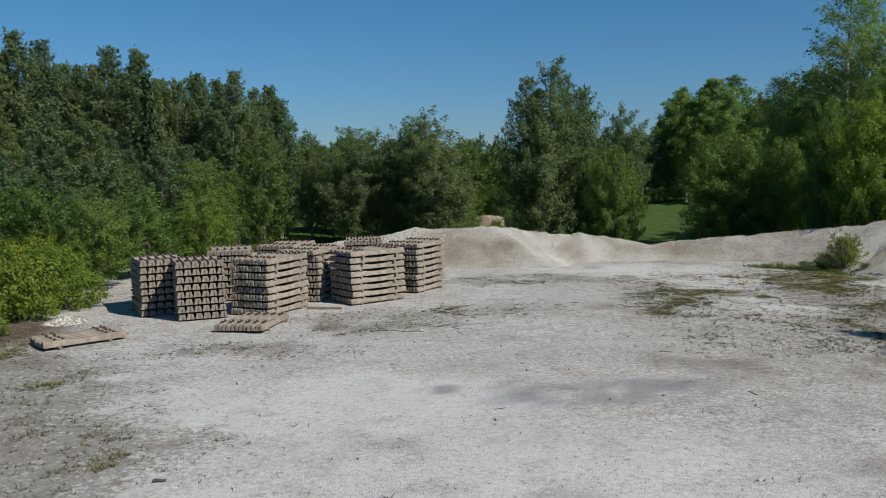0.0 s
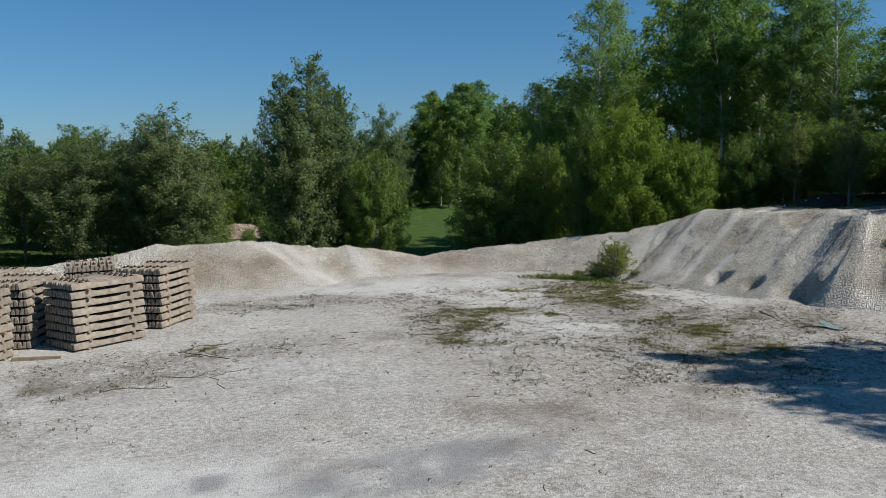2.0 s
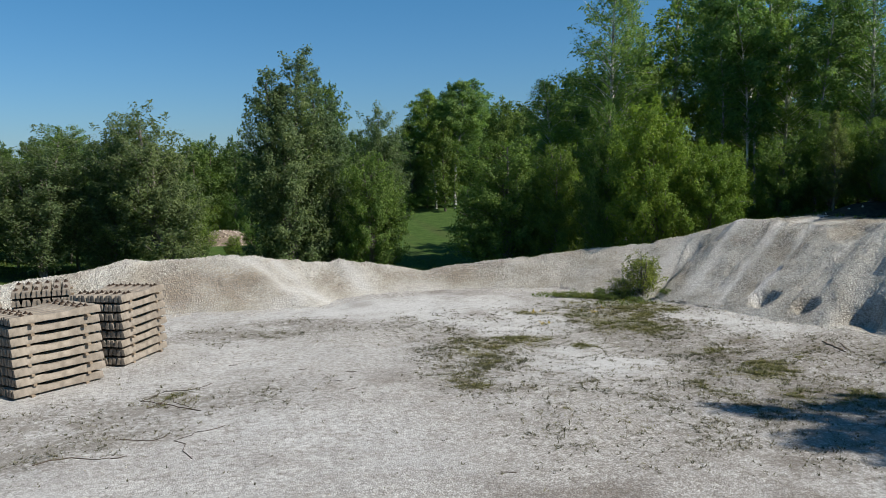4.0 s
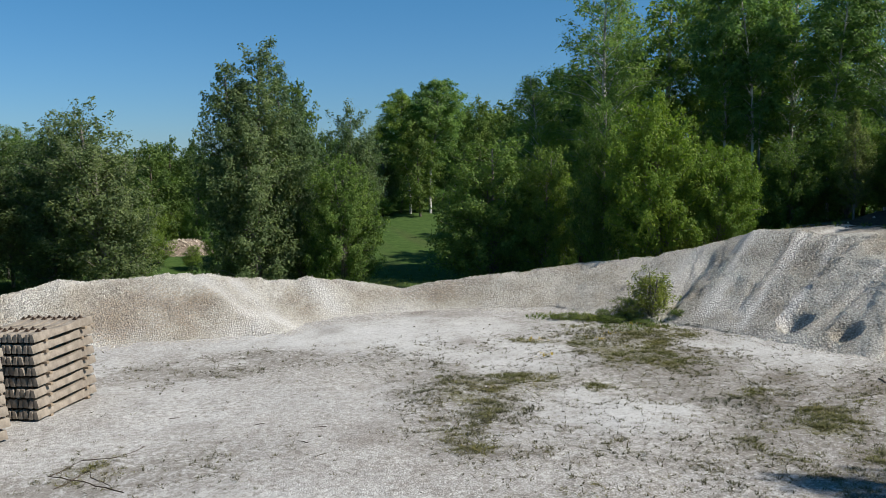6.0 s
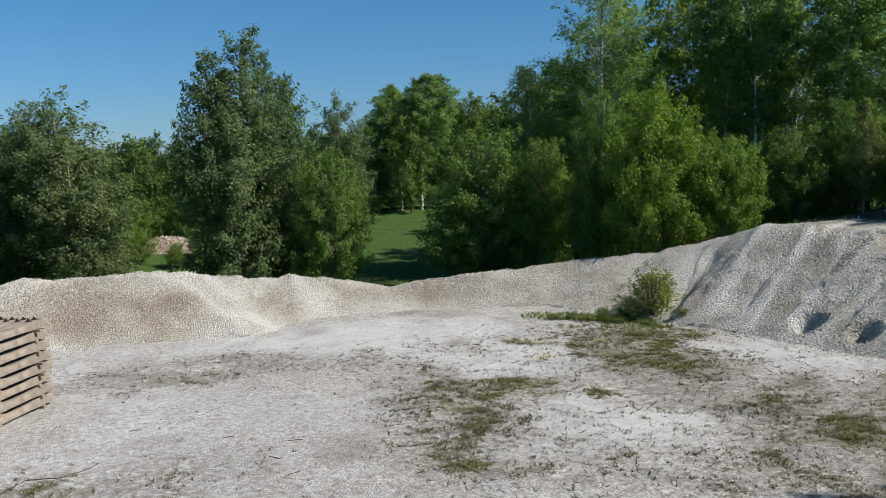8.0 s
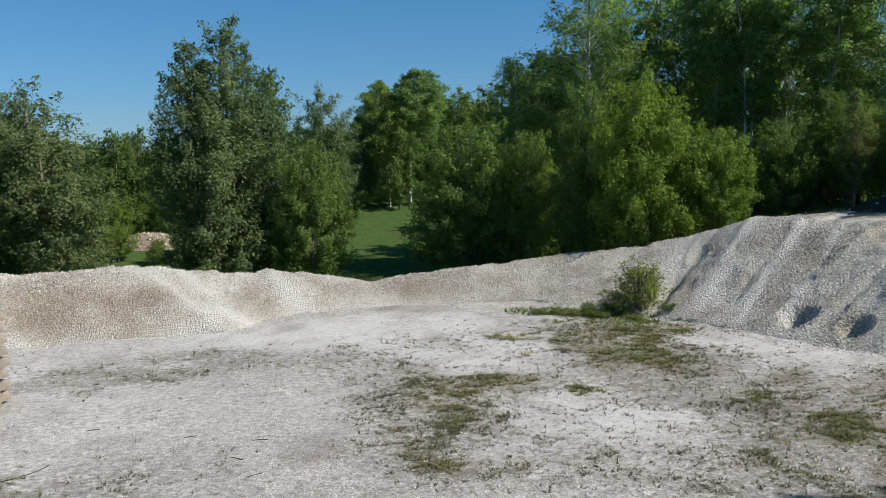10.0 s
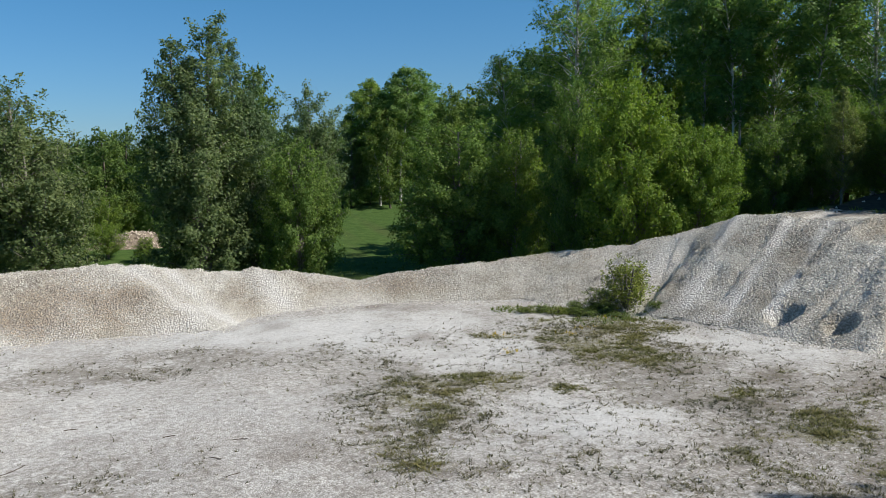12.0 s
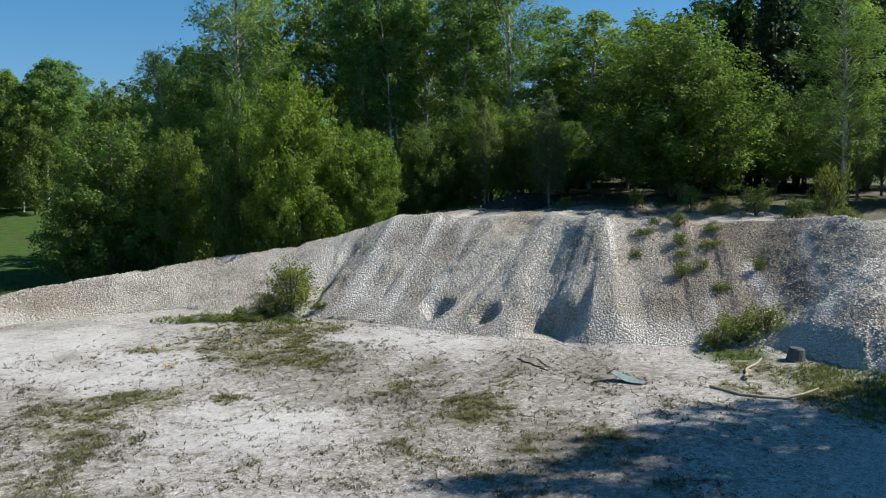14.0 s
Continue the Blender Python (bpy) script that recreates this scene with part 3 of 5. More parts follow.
def sleeper_stack(cx, cy, turn, layers, across, label, pitch=0.298, seed=1, lean=0.0, top_turn=0.0):
    """turn: degrees of the sleepers' long direction from +x."""
    r = random.Random(seed)
    ob = new("sleeper_stack")
    ob.matrix_world = pose(cx, cy, land_z(cx, cy), 0, 0, turn - 90)
    width = pitch * across
    z = 0.0
    for k in range(layers):
        sx, sy = r.uniform(-0.03, 0.03) + lean * k, r.uniform(-0.035, 0.035)
        for y in (-0.8, 0.8):
            b = new("batten", batten_mesh(width + 0.1))
            b.parent = ob
            b.matrix_basis = pose(sx + r.uniform(-0.06, 0.06), sy + y + r.uniform(-0.05, 0.05), z, 0, 0, r.uniform(-1.5, 1.5))
        z += GAP
        for j in range(across):
            s = new("sleeper", SLEEPER)
            s.parent = ob
            tt = top_turn if k == layers - 1 else 0
            s.matrix_basis = pose(0, 0, 0, 0, 0, tt) @ pose(sx + (j - (across - 1) / 2) * pitch + r.uniform(-0.006, 0.006), sy + r.uniform(-0.025, 0.025), z, 0, 0, r.uniform(-0.3, 0.3))
            if k == layers - 1:
                for fy in (-0.92, -0.68, 0.68, 0.92):
                    f = new("rail_fastening", FASTENING)
                    f.parent = s
                    f.matrix_basis = pose(0, fy, SH, 0, 0, r.uniform(-8, 8))
        z += SH
    return tagged(ob, label, "sleeper stack", "stacks of sleepers")


L8 = "neat stack of weathered concrete railway sleepers with wooden battens"
sleeper_stack(-11.42, 32.87, 118, 8, 6, L8, seed=1)
sleeper_stack(-9.48, 31.6, 111.8, 8, 6, L8, seed=2)
sleeper_stack(-9.4, 36.2, 100, 8, 6, L8, seed=3)
sleeper_stack(-6.83, 32.26, 64, 8, 6, L8, seed=4)
sleeper_stack(-5.75, 35.4, 78, 8, 6, L8, seed=5, top_turn=-8)
sleeper_stack(-7.3, 38.4, 75, 8, 6, L8, seed=6)
sleeper_stack(-3.18, 34.5, 37, 8, 6, L8, seed=7)
sleeper_stack(-3.85, 39.65, 96, 8, 6, L8, seed=8)
sleeper_stack(-1.29, 37.38, 62, 8, 6, L8, seed=9)
sleeper_stack(-6.8, 29.0, 80, 1, 6, "single layer of concrete railway sleepers lying on gravel", seed=10)
sleeper_stack(-12.06, 26.8, 41, 1, 5, "single layer of concrete railway sleepers on low battens", seed=11)


# ---------------------------------------------------------------- trees
def leaf_cloud(roots, ways, count, size, mat, name, r, wide=0.3, droop=0.0):
    """Small leaves, count in all, set along the twigs that start at roots and run along ways, thinning towards the tips."""
    roots, ways = np.asarray(roots), np.asarray(ways)
    span = np.linalg.norm(ways, axis=1)
    w = span ** 1.6
    pick = r.choice(len(roots), count, p=w / w.sum())
    along = r.uniform(0.0, 1.0, count) ** 0.85
    d = np.clip(r.normal(size=(count, 3)), -1.7, 1.7)
    p = roots[pick] + ways[pick] * along[:, None] + d * (span[pick] * wide * (1.05 - 0.75 * along))[:, None]
    p[:, 2] -= droop * span[pick] * along ** 2
    axis_out = p - np.array((0, 0, 1)) * p[:, 2:3]
    axis_out /= np.linalg.norm(axis_out, axis=1)[:, None] + 0.3
    nrm = axis_out * 0.45 + d * 0.36 + r.normal(size=(count, 3)) * 0.42 + np.array((0, 0, 0.45))
    nrm /= np.linalg.norm(nrm, axis=1)[:, None]
    ref = r.normal(size=(count, 3)) + 0.8 * ways[pick] / span[pick][:, None]
    if droop:
        ref[:, 2] -= 2.5 * droop
    a = ref - nrm * (ref * nrm).sum(1)[:, None]
    a /= np.linalg.norm(a, axis=1)[:, None] + 1e-9
    b = np.cross(nrm, a)
    s = (size * r.uniform(0.6, 1.35, count))[:, None]
    v = np.stack([p - a * s * 0.5 - b * s * 0.3, p - a * s * 0.3 + b * s * 0.42, p + a * s * 0.62], 1).reshape(-1, 3)
    return quick_mesh(name, v, np.arange(count * 3).reshape(-1, 3), mat)


def make_tree(name, height, radius, bottom, profile, leaves, leaf_size, leaf_mat, bark, seed, label, category="tree", stems=1, trunk_r=0.14,
              limbs=46, rise=0.55, droop=0.0, clump=0.75, sway=0.25, wide=0.3, twigs=0.0, lean_by=0.09):
    """A tree of unit pose at the origin. profile(f): the crown's relative width at the height fraction f of the crown (0 bottom, 1 top).
    clump: length of the leafy twigs; twigs: the share of them whose wood is built."""
    r = np.random.default_rng(seed)
    wood, roots, ways = [], [], []
    for s in range(stems):
        lean = r.normal(size=2) * (lean_by if stems > 1 else 0.02) * height
        h = height * (1 if s == 0 else r.uniform(0.75, 0.95))
        zs = np.linspace(-0.3, h * 0.97, 9)
        f = np.clip(zs / h, 0, 1)
        path = np.stack([lean[0] * f + sway * np.sin(f * 4 + seed) * f, lean[1] * f + sway * np.cos(f * 3.3 + seed) * f, zs], -1)
        wood.append(tube_arrays(path, trunk_r * (1.15 - f) ** 0.9 + 0.012, 7))
        n = limbs // stems
        for k in range(n):
            g = (k + r.uniform(0, 1)) / n
            z = bottom * h + (h - bottom * h) * g * 0.97
            base = np.array([np.interp(z, zs, path[:, i]) for i in range(3)])
            az = k * 2.39996 + r.uniform(-0.4, 0.4) + s
            reach = radius * profile(g) * r.uniform(0.68, 1.1) / (1 if stems == 1 else 1.25)
            up = rise * r.uniform(0.6, 1.3)
            tip = base + np.array((math.cos(az) * reach, math.sin(az) * reach, reach * up - droop * reach * 0.5))
            mid = (base + tip) / 2 + np.array((0, 0, reach * 0.12 + droop * reach * 0.25)) + r.normal(size=3) * 0.06 * reach
            th = max(0.012, trunk_r * 0.36 * (1 - 0.65 * g))
            wood.append(tube_arrays([base, (base + mid) / 2 + (0, 0, 0.03), mid, tip], [th, th * 0.8, th * 0.55, 0.008], 3))
            out = (tip - base) / (np.linalg.norm(tip - base) + 1e-6)
            m = max(3, int(reach / 0.36))
            for q in range(m):
                t = 0.28 + 0.72 * (q + 0.6) / m
                c = (1 - t) ** 2 * base + 2 * t * (1 - t) * mid + t * t * tip
                way = out * 0.55 + np.clip(r.normal(size=3), -1.5, 1.5) * 0.55 + np.array((0, 0, 0.28 + 0.3 * rise - 0.5 * droop))
                way *= clump * r.uniform(0.75, 1.7) * (0.6 + 0.4 * profile(g)) / np.linalg.norm(way)
                roots.append(c - way * 0.25)
                ways.append(way)
                if r.uniform() < twigs:
                    wood.append(tube_arrays([c, c + way * 0.9], [0.014, 0.006], 3))
    v, q = join_arrays(wood)
    ob = new(name)
    t = new("trunk", quick_mesh("trunk", v, q, bark, True))
    t.parent = ob
    c = new("crown", leaf_cloud(roots, ways, leaves, leaf_size, leaf_mat, "crown", r, wide, droop))
    c.parent = ob
    return tagged(ob, label, category)


def p_cone(f):
    return max(0.08, (1 - f) ** 0.75 * min(1, 0.55 + 3 * f))


def p_oval(f):
    return max(0.1, math.sin(math.pi * (0.2 + 0.78 * f)) ** 0.8)


def p_tall(f):
    return max(0.12, min(1, 0.45 + 1.4 * f) * (1 - f ** 3) ** 0.8)


def p_tallcone(f):
    return max(0.14, min(1, 0.75 + 0.8 * f) * (1 - f ** 1.7) ** 0.8)


def p_feather(f):
    return max(0.12, (1 - f) ** 0.7 * 0.9)


def p_bush(f):
    return max(0.15, math.sqrt(max(0, 1 - (f * 0.95) ** 2)))


def p_dome(f):
    return max(0.12, min(1, 0.6 + 1.2 * f) * math.sqrt(max(0, 1 - (f * 0.97) ** 4)))


def p_ragged(f):
    return max(0.2, min(1, 0.75 + 0.6 * f) * (1 - 0.8 * f ** 2.2) * (0.86 + 0.14 * math.sin(19 * f)))


KINDS = {
    "alder": [make_tree("alder_tree", 12, 3.0, 0.05, p_oval, 15000, 0.195, LEAF_ALDER, BARK, 11 + i, "dark green alder with a dense leafy crown", limbs=64, clump=0.85) for i in range(2)],
    "grey": [make_tree("grey_alder_tree", 13, 2.7, 0.08, p_tallcone, 19000, 0.15, LEAF_GREY, BARK_GREY, 31 + i, "slender grey alder with thin grey-green foliage", limbs=90, rise=0.95, clump=0.72, twigs=0.3) for i in range(3)],
    "dull": [make_tree("alder_tree", 12, 2.9, 0.05, p_tallcone, 18000, 0.155, LEAF_DARK, BARK_GREY, 251 + i, "dull green alder with grey branches showing through", limbs=84, clump=0.72, rise=0.9, twigs=0.25) for i in range(2)],
    "birch": [make_tree("birch_tree", 18, 3.0, 0.22, p_tall, 16000, 0.18, LEAF_BIRCH, BARK_BIRCH, 51 + i, "tall birch with white bark and light foliage", limbs=76, rise=0.75, droop=0.45, clump=0.9, trunk_r=0.17) for i in range(2)],
    "sallow": [make_tree("sallow_tree", 9, 4.0, 0.03, p_bush, 18000, 0.17, LEAF_SALLOW, BARK_GREY, 91 + i, "rounded sallow with matt green foliage", stems=3, limbs=90, rise=0.65, clump=0.85, trunk_r=0.12) for i in range(2)],
    "fine_birch": [make_tree("birch_tree", 18, 3.0, 0.14, p_tall, 25000, 0.12, LEAF_BIRCH, BARK_BIRCH, 61 + i, "tall airy birch with white bark and hanging light green twigs", limbs=120, rise=0.8, droop=0.4, clump=0.85, trunk_r=0.13, twigs=0.15) for i in range(2)],
    "bare_birch": [make_tree("birch_tree", 14, 2.4, 0.34, p_tall, 16000, 0.165, LEAF_BIRCH, BARK_BIRCH, 281, "birch with a bare white lower trunk at the meadow edge", limbs=60, rise=0.8, droop=0.4, clump=0.85, trunk_r=0.11, sway=0.7)],
    "stem_birch": [make_tree("birch_tree", 18, 2.4, 0.4, p_tall, 13000, 0.165, LEAF_BIRCH, BARK_BIRCH, 283 + i, "tall birch with a long bare white stem at the wood's edge", limbs=60, rise=0.8, droop=0.4, clump=0.85, trunk_r=0.075, sway=0.8) for i in range(2)],
    "fine_sallow": [make_tree("sallow_tree", 9, 4.0, 0.02, p_bush, 52000, 0.125, LEAF_SALLOW, BARK_GREY, 95 + i, "broad rounded sallow with soft matt green foliage", stems=3, limbs=150, rise=0.65, clump=0.72, trunk_r=0.12, twigs=0.15, lean_by=0.06) for i in range(2)],
    "fine_alder": [make_tree("alder_tree", 12, 2.9, 0.03, p_dome, 48000, 0.125, LEAF_GREY, BARK_GREY, 261, "dull green alder with grey twigs showing at the top", stems=3, limbs=140, clump=0.8, rise=0.95, twigs=0.5, lean_by=0.07)],
    "willow": [make_tree("willow_tree", 7, 3.4, 0.02, p_bush, 56000, 0.105, LEAF_WILLOW, BARK_GREY, 71 + i, "broad willow with fresh yellow-green foliage to the ground", stems=4, limbs=150, rise=0.7, clump=0.62, trunk_r=0.1, twigs=0.1, lean_by=0.07) for i in range(2)],
    "aspen": [make_tree("aspen_tree", 13.5, 3.7, 0.02, p_ragged, 66000, 0.125, LEAF_DARK, BARK_GREY, 111 + i, "tall dull green tree with many upright branches and a ragged top", stems=3, limbs=150, rise=0.7, clump=0.85, twigs=0.4, lean_by=0.07) for i in range(2)],
    "spruce": [make_tree("spruce_tree", 16, 2.6, 0.08, p_cone, 10000, 0.26, LEAF_SPRUCE, BARK, 131, "dark spruce with drooping layered branches", limbs=130, rise=-0.15, clump=0.6, sway=0.05, wide=0.2)],
    "bush": [make_tree("bush", 2.6, 1.7, 0.02, p_bush, 11000, 0.085, LEAF_BUSH, BARK, 151 + i, "low leafy bush with dense yellow-green leaves", "bush", stems=5, limbs=55, rise=0.5, clump=0.5, trunk_r=0.03) for i in range(2)],
    "far_alder": [make_tree("alder_tree", 12, 3.2, 0.04, p_oval, 8500, 0.25, LEAF_ALDER, BARK, 171 + i, "dark green alder deep in the wood", limbs=36, clump=1.1) for i in range(2)],
    "far_birch": [make_tree("birch_tree", 18, 3.2, 0.12, p_tall, 10000, 0.24, LEAF_BIRCH, BARK_BIRCH, 191 + i, "slim birch with pale bark deep in the wood", limbs=40, rise=0.75, droop=0.4, clump=1.1, trunk_r=0.15) for i in range(2)],
    "sapling": [make_tree("sapling", 1.7, 1.0, 0.0, p_feather, 4600, 0.055, LEAF_YOUNG, BARK_GREY, 211, "sparse feathery young sapling growing in gravel", "sapling", stems=9, limbs=72, rise=1.1, clump=0.3, trunk_r=0.01, sway=0.05, wide=0.24, twigs=0.3, lean_by=0.13)],
    "shrub": [make_tree("shrub", 0.8, 0.8, 0.0, p_bush, 1700, 0.06, LEAF_SHRUB, BARK, 231 + i, "low green shrub at the foot of the gravel", "shrub", stems=5, limbs=26, rise=0.7, clump=0.3, trunk_r=0.012, sway=0.05, lean_by=0.14) for i in range(2)],
}
HEIGHT = {"alder": 12, "dull": 12, "grey": 13, "birch": 18, "willow": 7, "sallow": 9, "aspen": 13.5, "spruce": 16, "bush": 2.6, "fine_birch": 18, "bare_birch": 14, "stem_birch": 18, "fine_sallow": 9, "fine_alder": 12, "far_alder": 12, "far_birch": 18, "sapling": 1.7, "shrub": 0.8}
RADIUS = {"alder": 3.0, "dull": 2.9, "grey": 2.7, "birch": 3.0, "willow": 3.4, "sallow": 4.0, "aspen": 3.7, "spruce": 2.6, "bush": 1.7, "fine_birch": 3.0, "bare_birch": 2.4, "stem_birch": 2.4, "fine_sallow": 4.0, "fine_alder": 2.9, "far_alder": 3.2, "far_birch": 3.2, "sapling": 1.0, "shrub": 0.8}
GROUPS = {"alder": "alders", "dull": "alders", "grey": "grey alders", "birch": "birches", "willow": "willows", "sallow": "sallows", "aspen": "tall dark trees", "spruce": "spruces", "bush": "bushes", "fine_birch": "birches", "bare_birch": "birches", "stem_birch": "birches", "fine_sallow": "sallows", "fine_alder": "alders", "far_alder": "alders", "far_birch": "birches", "sapling": "saplings", "shrub": "shrubs"}
first_use = {}
trng = random.Random(4)


def plant(kind, x, y, top=None, width=None, height=None, variant=None):
    """A tree whose crown reaches the height top over the yard, and is width wide."""
    z = land_z(x, y) - {"bush": 0.5, "sapling": 0.25, "shrub": 0.1}.get(kind, 0.05)
    h = height if height else top - z
    sz = h / HEIGHT[kind]
    sx = (width / 2) / RADIUS[kind] if width else sz * trng.uniform(0.9, 1.1)
    src = KINDS[kind][variant if variant is not None else trng.randrange(len(KINDS[kind]))]
    m = Matrix.LocRotScale((x, y, z), Euler((0, 0, trng.uniform(0, 6.28))), (sx, sx, sz))
    if src not in first_use:
        first_use[src] = True
        src.matrix_basis = m
        tagged(src, group=GROUPS[kind])
        return src
    c = copy_thing(src, Matrix.Identity(4))
    c.matrix_basis = m
    return c


# by the meadow and behind the low bank
plant("aspen", 7.5, 61, 12.9, 8.8, variant=0)
plant("aspen", 10.6, 63.5, 12.2, 6.6, variant=1)
plant("fine_alder", 13.6, 66, 9.4, 5.6)
plant("fine_alder", 0.3, 58, 9.0, 6.4)
plant("fine_alder", -3.2, 60, 8.4, 5.6)
plant("fine_alder", -6.4, 59, 8.0, 6.0)
plant("alder", 14.8, 86, 13.6, 6.0)
plant("fine_sallow", 12.3, 60, 6.4, 6.0)
plant("fine_sallow", 19.7, 56.0, 7.2, 8.2, variant=0)
plant("bare_birch", 31.0, 105, 14.5, 6.0)
plant("bare_birch", 33.3, 104.5, 16.0, 7.0)
plant("dull", 28.6, 107, 10.8, 5.0)
for bx, by, bt in ((27.5, 104, 2.6), (30.2, 106, 3.2), (32.4, 106.5, 3.0), (35.0, 106, 3.4), (37.5, 105, 3.6)):
    plant("sallow", bx, by, bt, 4.2)
plant("birch", 38.5, 133, 17.8, 8)
plant("birch", 56, 156, 22, 13)
plant("alder", 49, 152, 20, 11)
plant("willow", 24.3, 46.5, 8.6, 6.4, variant=0)
plant("willow", 26.6, 45.2, 6.6, 4.5, variant=1)
plant("fine_sallow", 23.4, 50.0, 8.8, 4.6)
plant("fine_sallow", 21.9, 53.5, 6.6, 5.0)
plant("fine_birch", 27.6, 57, 17.4, 7.4)
plant("fine_birch", 24.6, 59, 11.6, 5.4)
# the light front of the birch wood, with the wood's inside behind it
for ang, d, top, w, kind in ((31.4, 53, 18.2, 5.4, "fine_birch"), (35.0, 55, 18.8, 7.4, "birch"), (37.5, 57, 18.6, 7.0, "fine_birch"), (40.5, 54, 18.8, 7.6, "birch"), (43.0, 49, 17.0, 6.6, "fine_birch"),
                             (46.0, 52, 17.4, 6.4, "birch"), (48.8, 46, 17.6, 5.8, "fine_birch"), (51.5, 51, 14.2, 6.8, "birch"), (54.0, 47, 13.4, 6.0, "birch"), (57.5, 50, 13.4, 7.0, "birch")):
    plant(kind, 3.6 + math.sin(radians(ang)) * d, 16 + math.cos(radians(ang)) * d, top, w)
for ang, d, top in ((38.8, 48.5, 17.4), (40.6, 47.5, 17.0), (41.7, 48.5, 17.6), (45.6, 46.5, 16.6)):
    plant("stem_birch", 1.8 + math.sin(radians(ang)) * d, 14.5 + math.cos(radians(ang)) * d, top, 4.4)
plant("fine_sallow", 37.5, 35.5, 11.2, 10.0, variant=1)
plant("fine_birch", 38, 28.6, 13.5, 4.5)


def belt(kinds, px0, px1, dist0, dist1, count, top_left, top_right, spread=1.2, slim=None):
    """Trees of a wood in a sector: bearings as tangents from the walk's start, distances ahead, tops over the yard from one end to the other."""
    for i in range(count):
        f = (i + trng.uniform(0.1, 0.9)) / count
        d = trng.uniform(dist0, dist1)
        x = (px0 + (px1 - px0) * f) * d
        top = top_left + (top_right - top_left) * f + trng.uniform(-spread, spread)
        kind = trng.choice(kinds)
        plant(kind, x, d, top, width=None if slim is None else slim * 2 * RADIUS[kind] * (top + 1) / HEIGHT[kind])


# the wood behind the stacks
belt(["grey", "grey", "dull"], -0.60, -0.18, 61, 69, 23, 16.2, 12.0, slim=0.95)
belt(["far_alder"], -0.62, -0.19, 72, 80, 14, 14.5, 11.5)
belt(["dull", "alder", "grey"], -0.60, -0.19, 53, 60, 13, 8.5, 6.5, 1.5)
plant("spruce", -20.4, 58.6, 12.9, 3.4)
plant("fine_sallow", -15.3, 52, 6.2, 6.5)
belt(["dull", "grey", "alder"], -0.19, -0.03, 60, 70, 9, 7.2, 7.0, 0.8)
belt(["far_alder"], -0.19, 0.06, 78, 100, 13, 8.8, 8.4, 0.8)
belt(["far_alder"], -0.03, 0.19, 98, 125, 14, 8.0, 9.4, 0.8)
belt(["sallow"], 0.02, 0.08, 88, 92, 3, 3.4, 3.0, 0.5)
for bx, by, bt, bw in ((2.6, 78.5, 1.6, 3.0), (6.9, 79.5, 1.5, 2.8), (4.9, 76.5, 0.7, 2.0)):
    plant("sallow", bx, by, bt, bw)
plant("fine_sallow", -31, 300, 20.5, 26)
# left edge of the yard
for bx, by, bt in ((-16.6, 28.0, 2.2), (-16.4, 31.4, 2.8), (-15.7, 33.8, 2.4), (-18.4, 30.0, 3.0), (-19.8, 28.5, 3.0), (-18.1, 34.5, 2.8), (-21.5, 32.5, 3.0), (-17.4, 25.6, 1.6), (-22, 37, 3.0), (-17.6, 37.0, 2.6)):
    plant("bush", bx, by, bt)
for bx, by, bt in ((-20.3, 44.0, 7), (-19.4, 47, 8.5), (-21.8, 46.5, 9), (-17.2, 50.5, 7), (-23, 42.5, 7.5), (-25, 40, 8)):
    plant("dull", bx, by, bt, 5.2)
for bx, by, bt, bw in ((-17.0, 40.2, 4.2, 4.4), (-15.6, 44.0, 4.6, 4.6), (-19.6, 41.5, 5.0, 5.0), (-13.4, 47.5, 4.4, 4.6), (-22.8, 39.5, 5.0, 5.0)):
    plant("sallow", bx, by, bt, bw)
# beyond the meadow and across to the tall wood
belt(["far_alder"], 0.19, 0.31, 100, 125, 9, 10.2, 11.5)
belt(["far_alder", "far_birch"], 0.30, 0.42, 110, 150, 12, 13, 15)
belt(["alder", "far_alder", "birch"], 0.42, 0.56, 64, 85, 10, 11, 14)
for i in range(16):
    f = i / 15
    a = radians(38 + 40 * f + trng.uniform(-1.5, 1.5))
    d = trng.uniform(46, 64) + 10 * (1 - f)
    plant(trng.choice(["birch", "far_birch", "birch", "far_alder", "alder"]), 3.5 + math.sin(a) * d, 16 + math.cos(a) * d, trng.uniform(13, 16.5) if f < 0.24 else trng.uniform(9.5, 12), trng.uniform(6, 8))
for i in range(14):
    f = i / 13
    a = radians(48 + 32 * f + trng.uniform(-1.5, 1.5))
    d = trng.uniform(37, 44)
    plant(trng.choice(["alder", "sallow", "grey"]), 3.5 + math.sin(a) * d, 16 + math.cos(a) * d, trng.uniform(6.5, 9))
for i in range(10):
    a = radians(42 + 38 * i / 9 + trng.uniform(-1.5, 1.5))
    d = trng.uniform(45, 56)
    plant(trng.choice(["sallow", "alder"]), 3.5 + math.sin(a) * d, 16 + math.cos(a) * d, trng.uniform(6, 8.5), width=6.5)
for ang, d, top in ((63.5, 52, 15.5), (66, 49, 16.8), (68.5, 52, 17.5), (71, 48, 16.8), (73.5, 51, 17.2), (60.5, 56, 13.5), (76, 49, 16.5), (79, 45, 14.5), (82, 48, 15)):
    plant("spruce", 3.5 + math.sin(radians(ang)) * d, 16 + math.cos(radians(ang)) * d, top)
